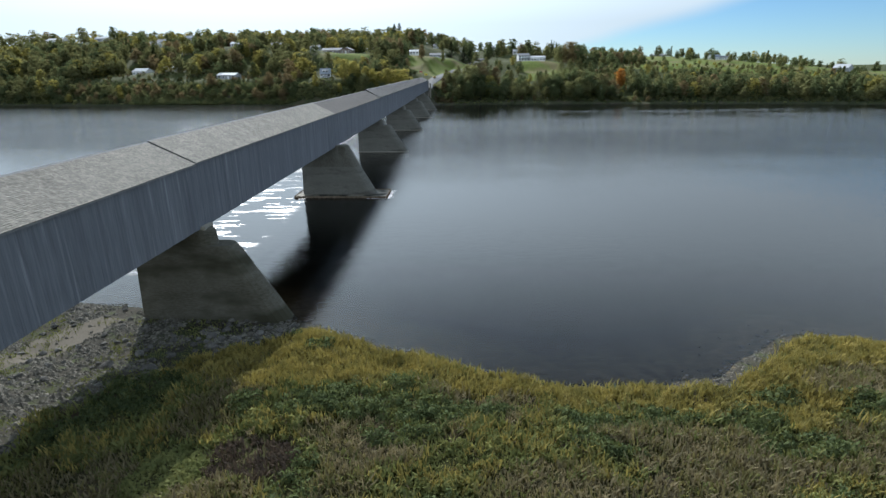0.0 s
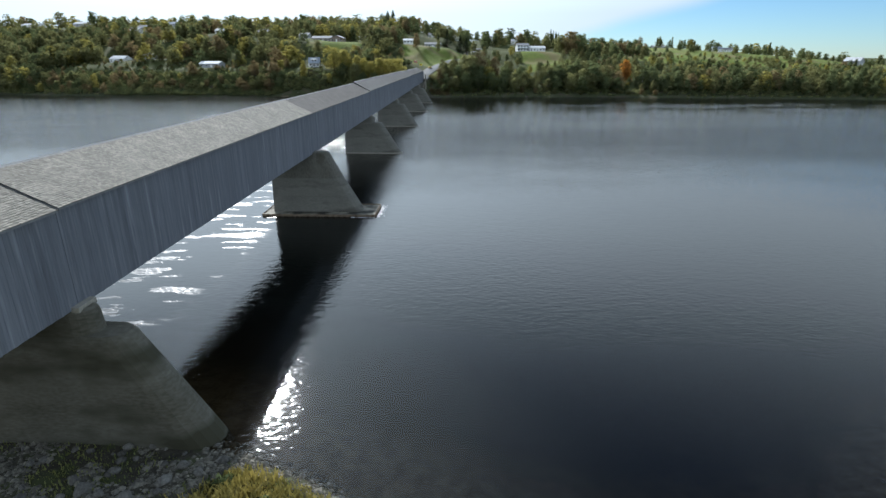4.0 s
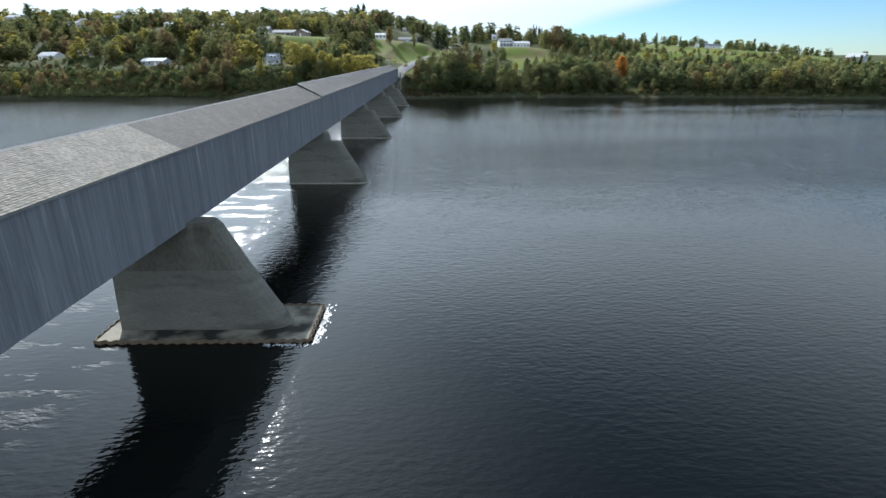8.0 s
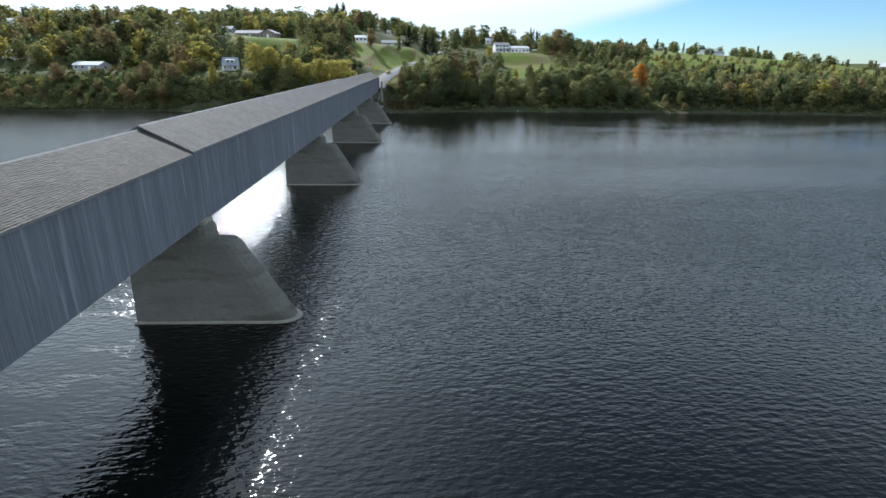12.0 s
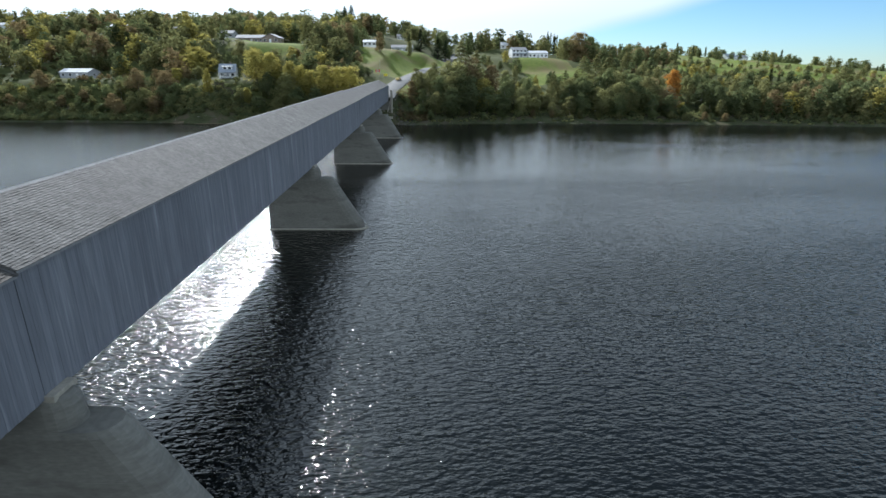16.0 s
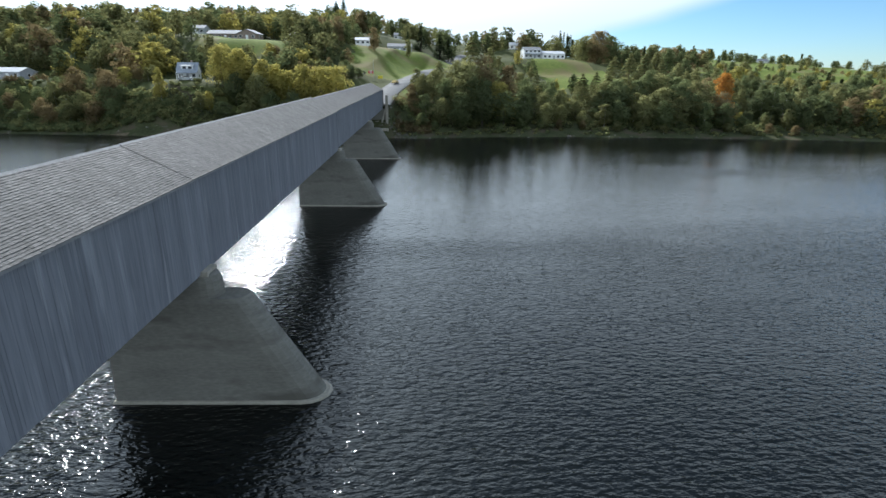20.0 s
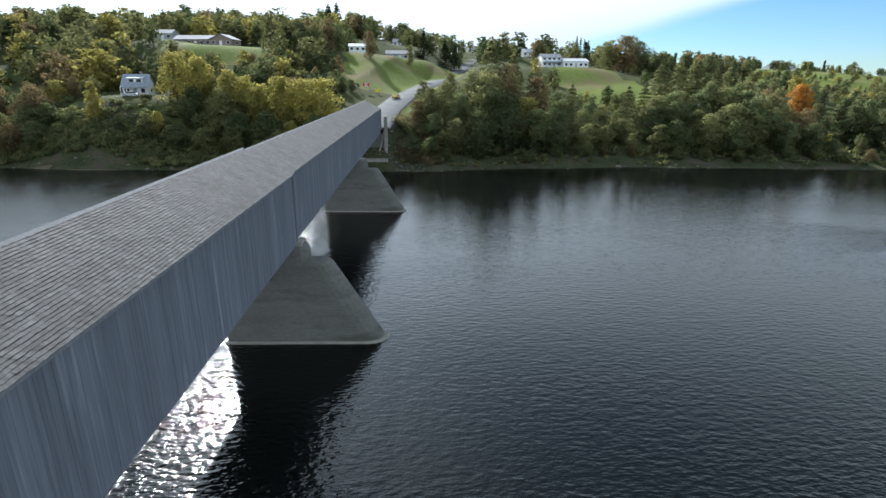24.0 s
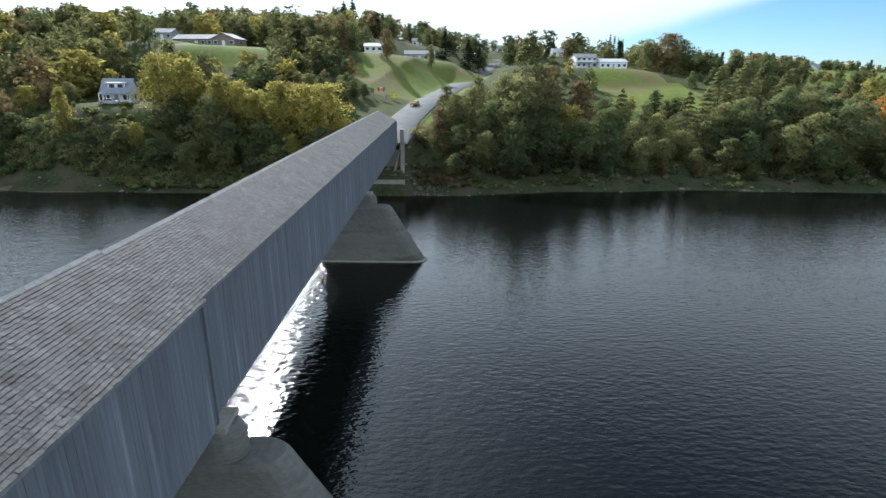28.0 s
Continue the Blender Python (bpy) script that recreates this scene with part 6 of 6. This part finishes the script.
car("car", "gold car on the road beyond the bridge", CAR_GOLD, 4.4, 366.0, float(road_z(366)) + 0.14, 78)

pole = empty("flagpole", "tall flagpole with a red and white flag", "flag", place=(-4.9, 372, float(height(-4.9, 372))))
part("pole", rod(bmesh.new(), (0, 0, -0.3), (0, 0, 7.6), 0.07, 0.04, 8), STEEL, pole)
flag_z = 19.4 - pole.location.z
for k, (a, b, tone) in enumerate(((0.06, 0.6, PAINT_RED), (0.6, 1.6, PAINT_WHITE), (1.6, 2.15, PAINT_RED))):
    bm = bmesh.new()
    n_seg = 4
    for i in range(n_seg):
        xa, xb = -(a + (b - a) * i / n_seg), -(a + (b - a) * (i + 1) / n_seg)
        ya, yb = 0.12 * math.sin(xa * 4), 0.12 * math.sin(xb * 4)
        solid([[(xa, ya - 0.012, flag_z), (xa, ya + 0.012, flag_z), (xb, yb + 0.012, flag_z), (xb, yb - 0.012, flag_z)], [(xa, ya - 0.012, flag_z + 1.1), (xa, ya + 0.012, flag_z + 1.1), (xb, yb + 0.012, flag_z + 1.1), (xb, yb - 0.012, flag_z + 1.1)]], bm)
    part("flag_panel", bm, tone, pole)
leaf = bmesh.new()
star = []
for k in range(16):
    r = (0.36, 0.17)[k % 2]
    star.append((-1.1 + r * math.sin(k * math.tau / 16), r * math.cos(k * math.tau / 16) + flag_z + 0.55))
solid([[(px, -0.15, pz) for px, pz in star], [(px, 0.15, pz) for px, pz in star]], leaf)
part("emblem", leaf, PAINT_RED, pole)

for name, x, y, w, h, lift in (("road_sign", -2.2, 372.5, 1.9, 1.1, 0.7), ("road_sign", -8.6, 371, 0.9, 1.2, 1.2)):
    z = float(height(x, y))
    s = empty(name, "yellow warning board beside the road" if w > 1 else "small pale-yellow sign beside the road", "sign", place=(x, y, z))
    part("board", block(bmesh.new(), -w / 2, w / 2, -0.04, 0.0, lift, lift + h, 0.01), PAINT_YELLOW if w > 1 else TRIM, s)
    for px in (-w * 0.35, w * 0.35):
        part("post", block(bmesh.new(), px - 0.05, px + 0.05, 0.0, 0.08, -0.4, lift + h * 0.9), TIMBER, s)
        part("bar", block(bmesh.new(), px - 0.25, px + 0.25, -0.055, -0.04, lift + h * 0.55, lift + h * 0.68), TYRE, s)

rail = empty("guard_rail", "galvanised guard rail along the road edge", "guard rail", place=(5.4, 320, 10))
gy_ = np.arange(319.5, 366, 2.0)
gx_ = road_x(gy_) + 5.0
gz_ = np.maximum(height(gx_, gy_), road_z(gy_) - 0.3)
for px, py, pz in zip(gx_, gy_, gz_):
    under(part("post", block(bmesh.new(), px - 0.08, px + 0.08, py - 0.08, py + 0.08, pz - 0.5, pz + 0.75), TIMBER), rail)
for k in range(len(gy_) - 1):
    bm = bmesh.new()
    solid([[(gx_[j] - 0.1 + ox, gy_[j], gz_[j] + oz) for ox, oz in ((0, 0.42), (-0.05, 0.5), (0.0, 0.57), (-0.05, 0.64), (0, 0.74), (0.03, 0.57))] for j in (k, k + 1)], bm)
    under(part("rail_panel", bm, STEEL), rail)


# ---- single shingles and boards that the camera passes nearest ----
for pieces, roof in loose_shingles:
    for p in pieces:
        me = bpy.data.meshes.new("shingle")
        me.from_pydata(p.tolist(), [], SHINGLE_FACES.tolist())
        me.materials.append(SHINGLE)
        ob = new("shingle", me)
        ob.parent = roof
for boards, wall in loose_boards:
    for p in boards:
        me = bpy.data.meshes.new("board")
        me.from_pydata(p.tolist(), [], BOARD_FACES.tolist())
        me.materials.append(BOARD)
        ob = new("board", me)
        ob.parent = wall
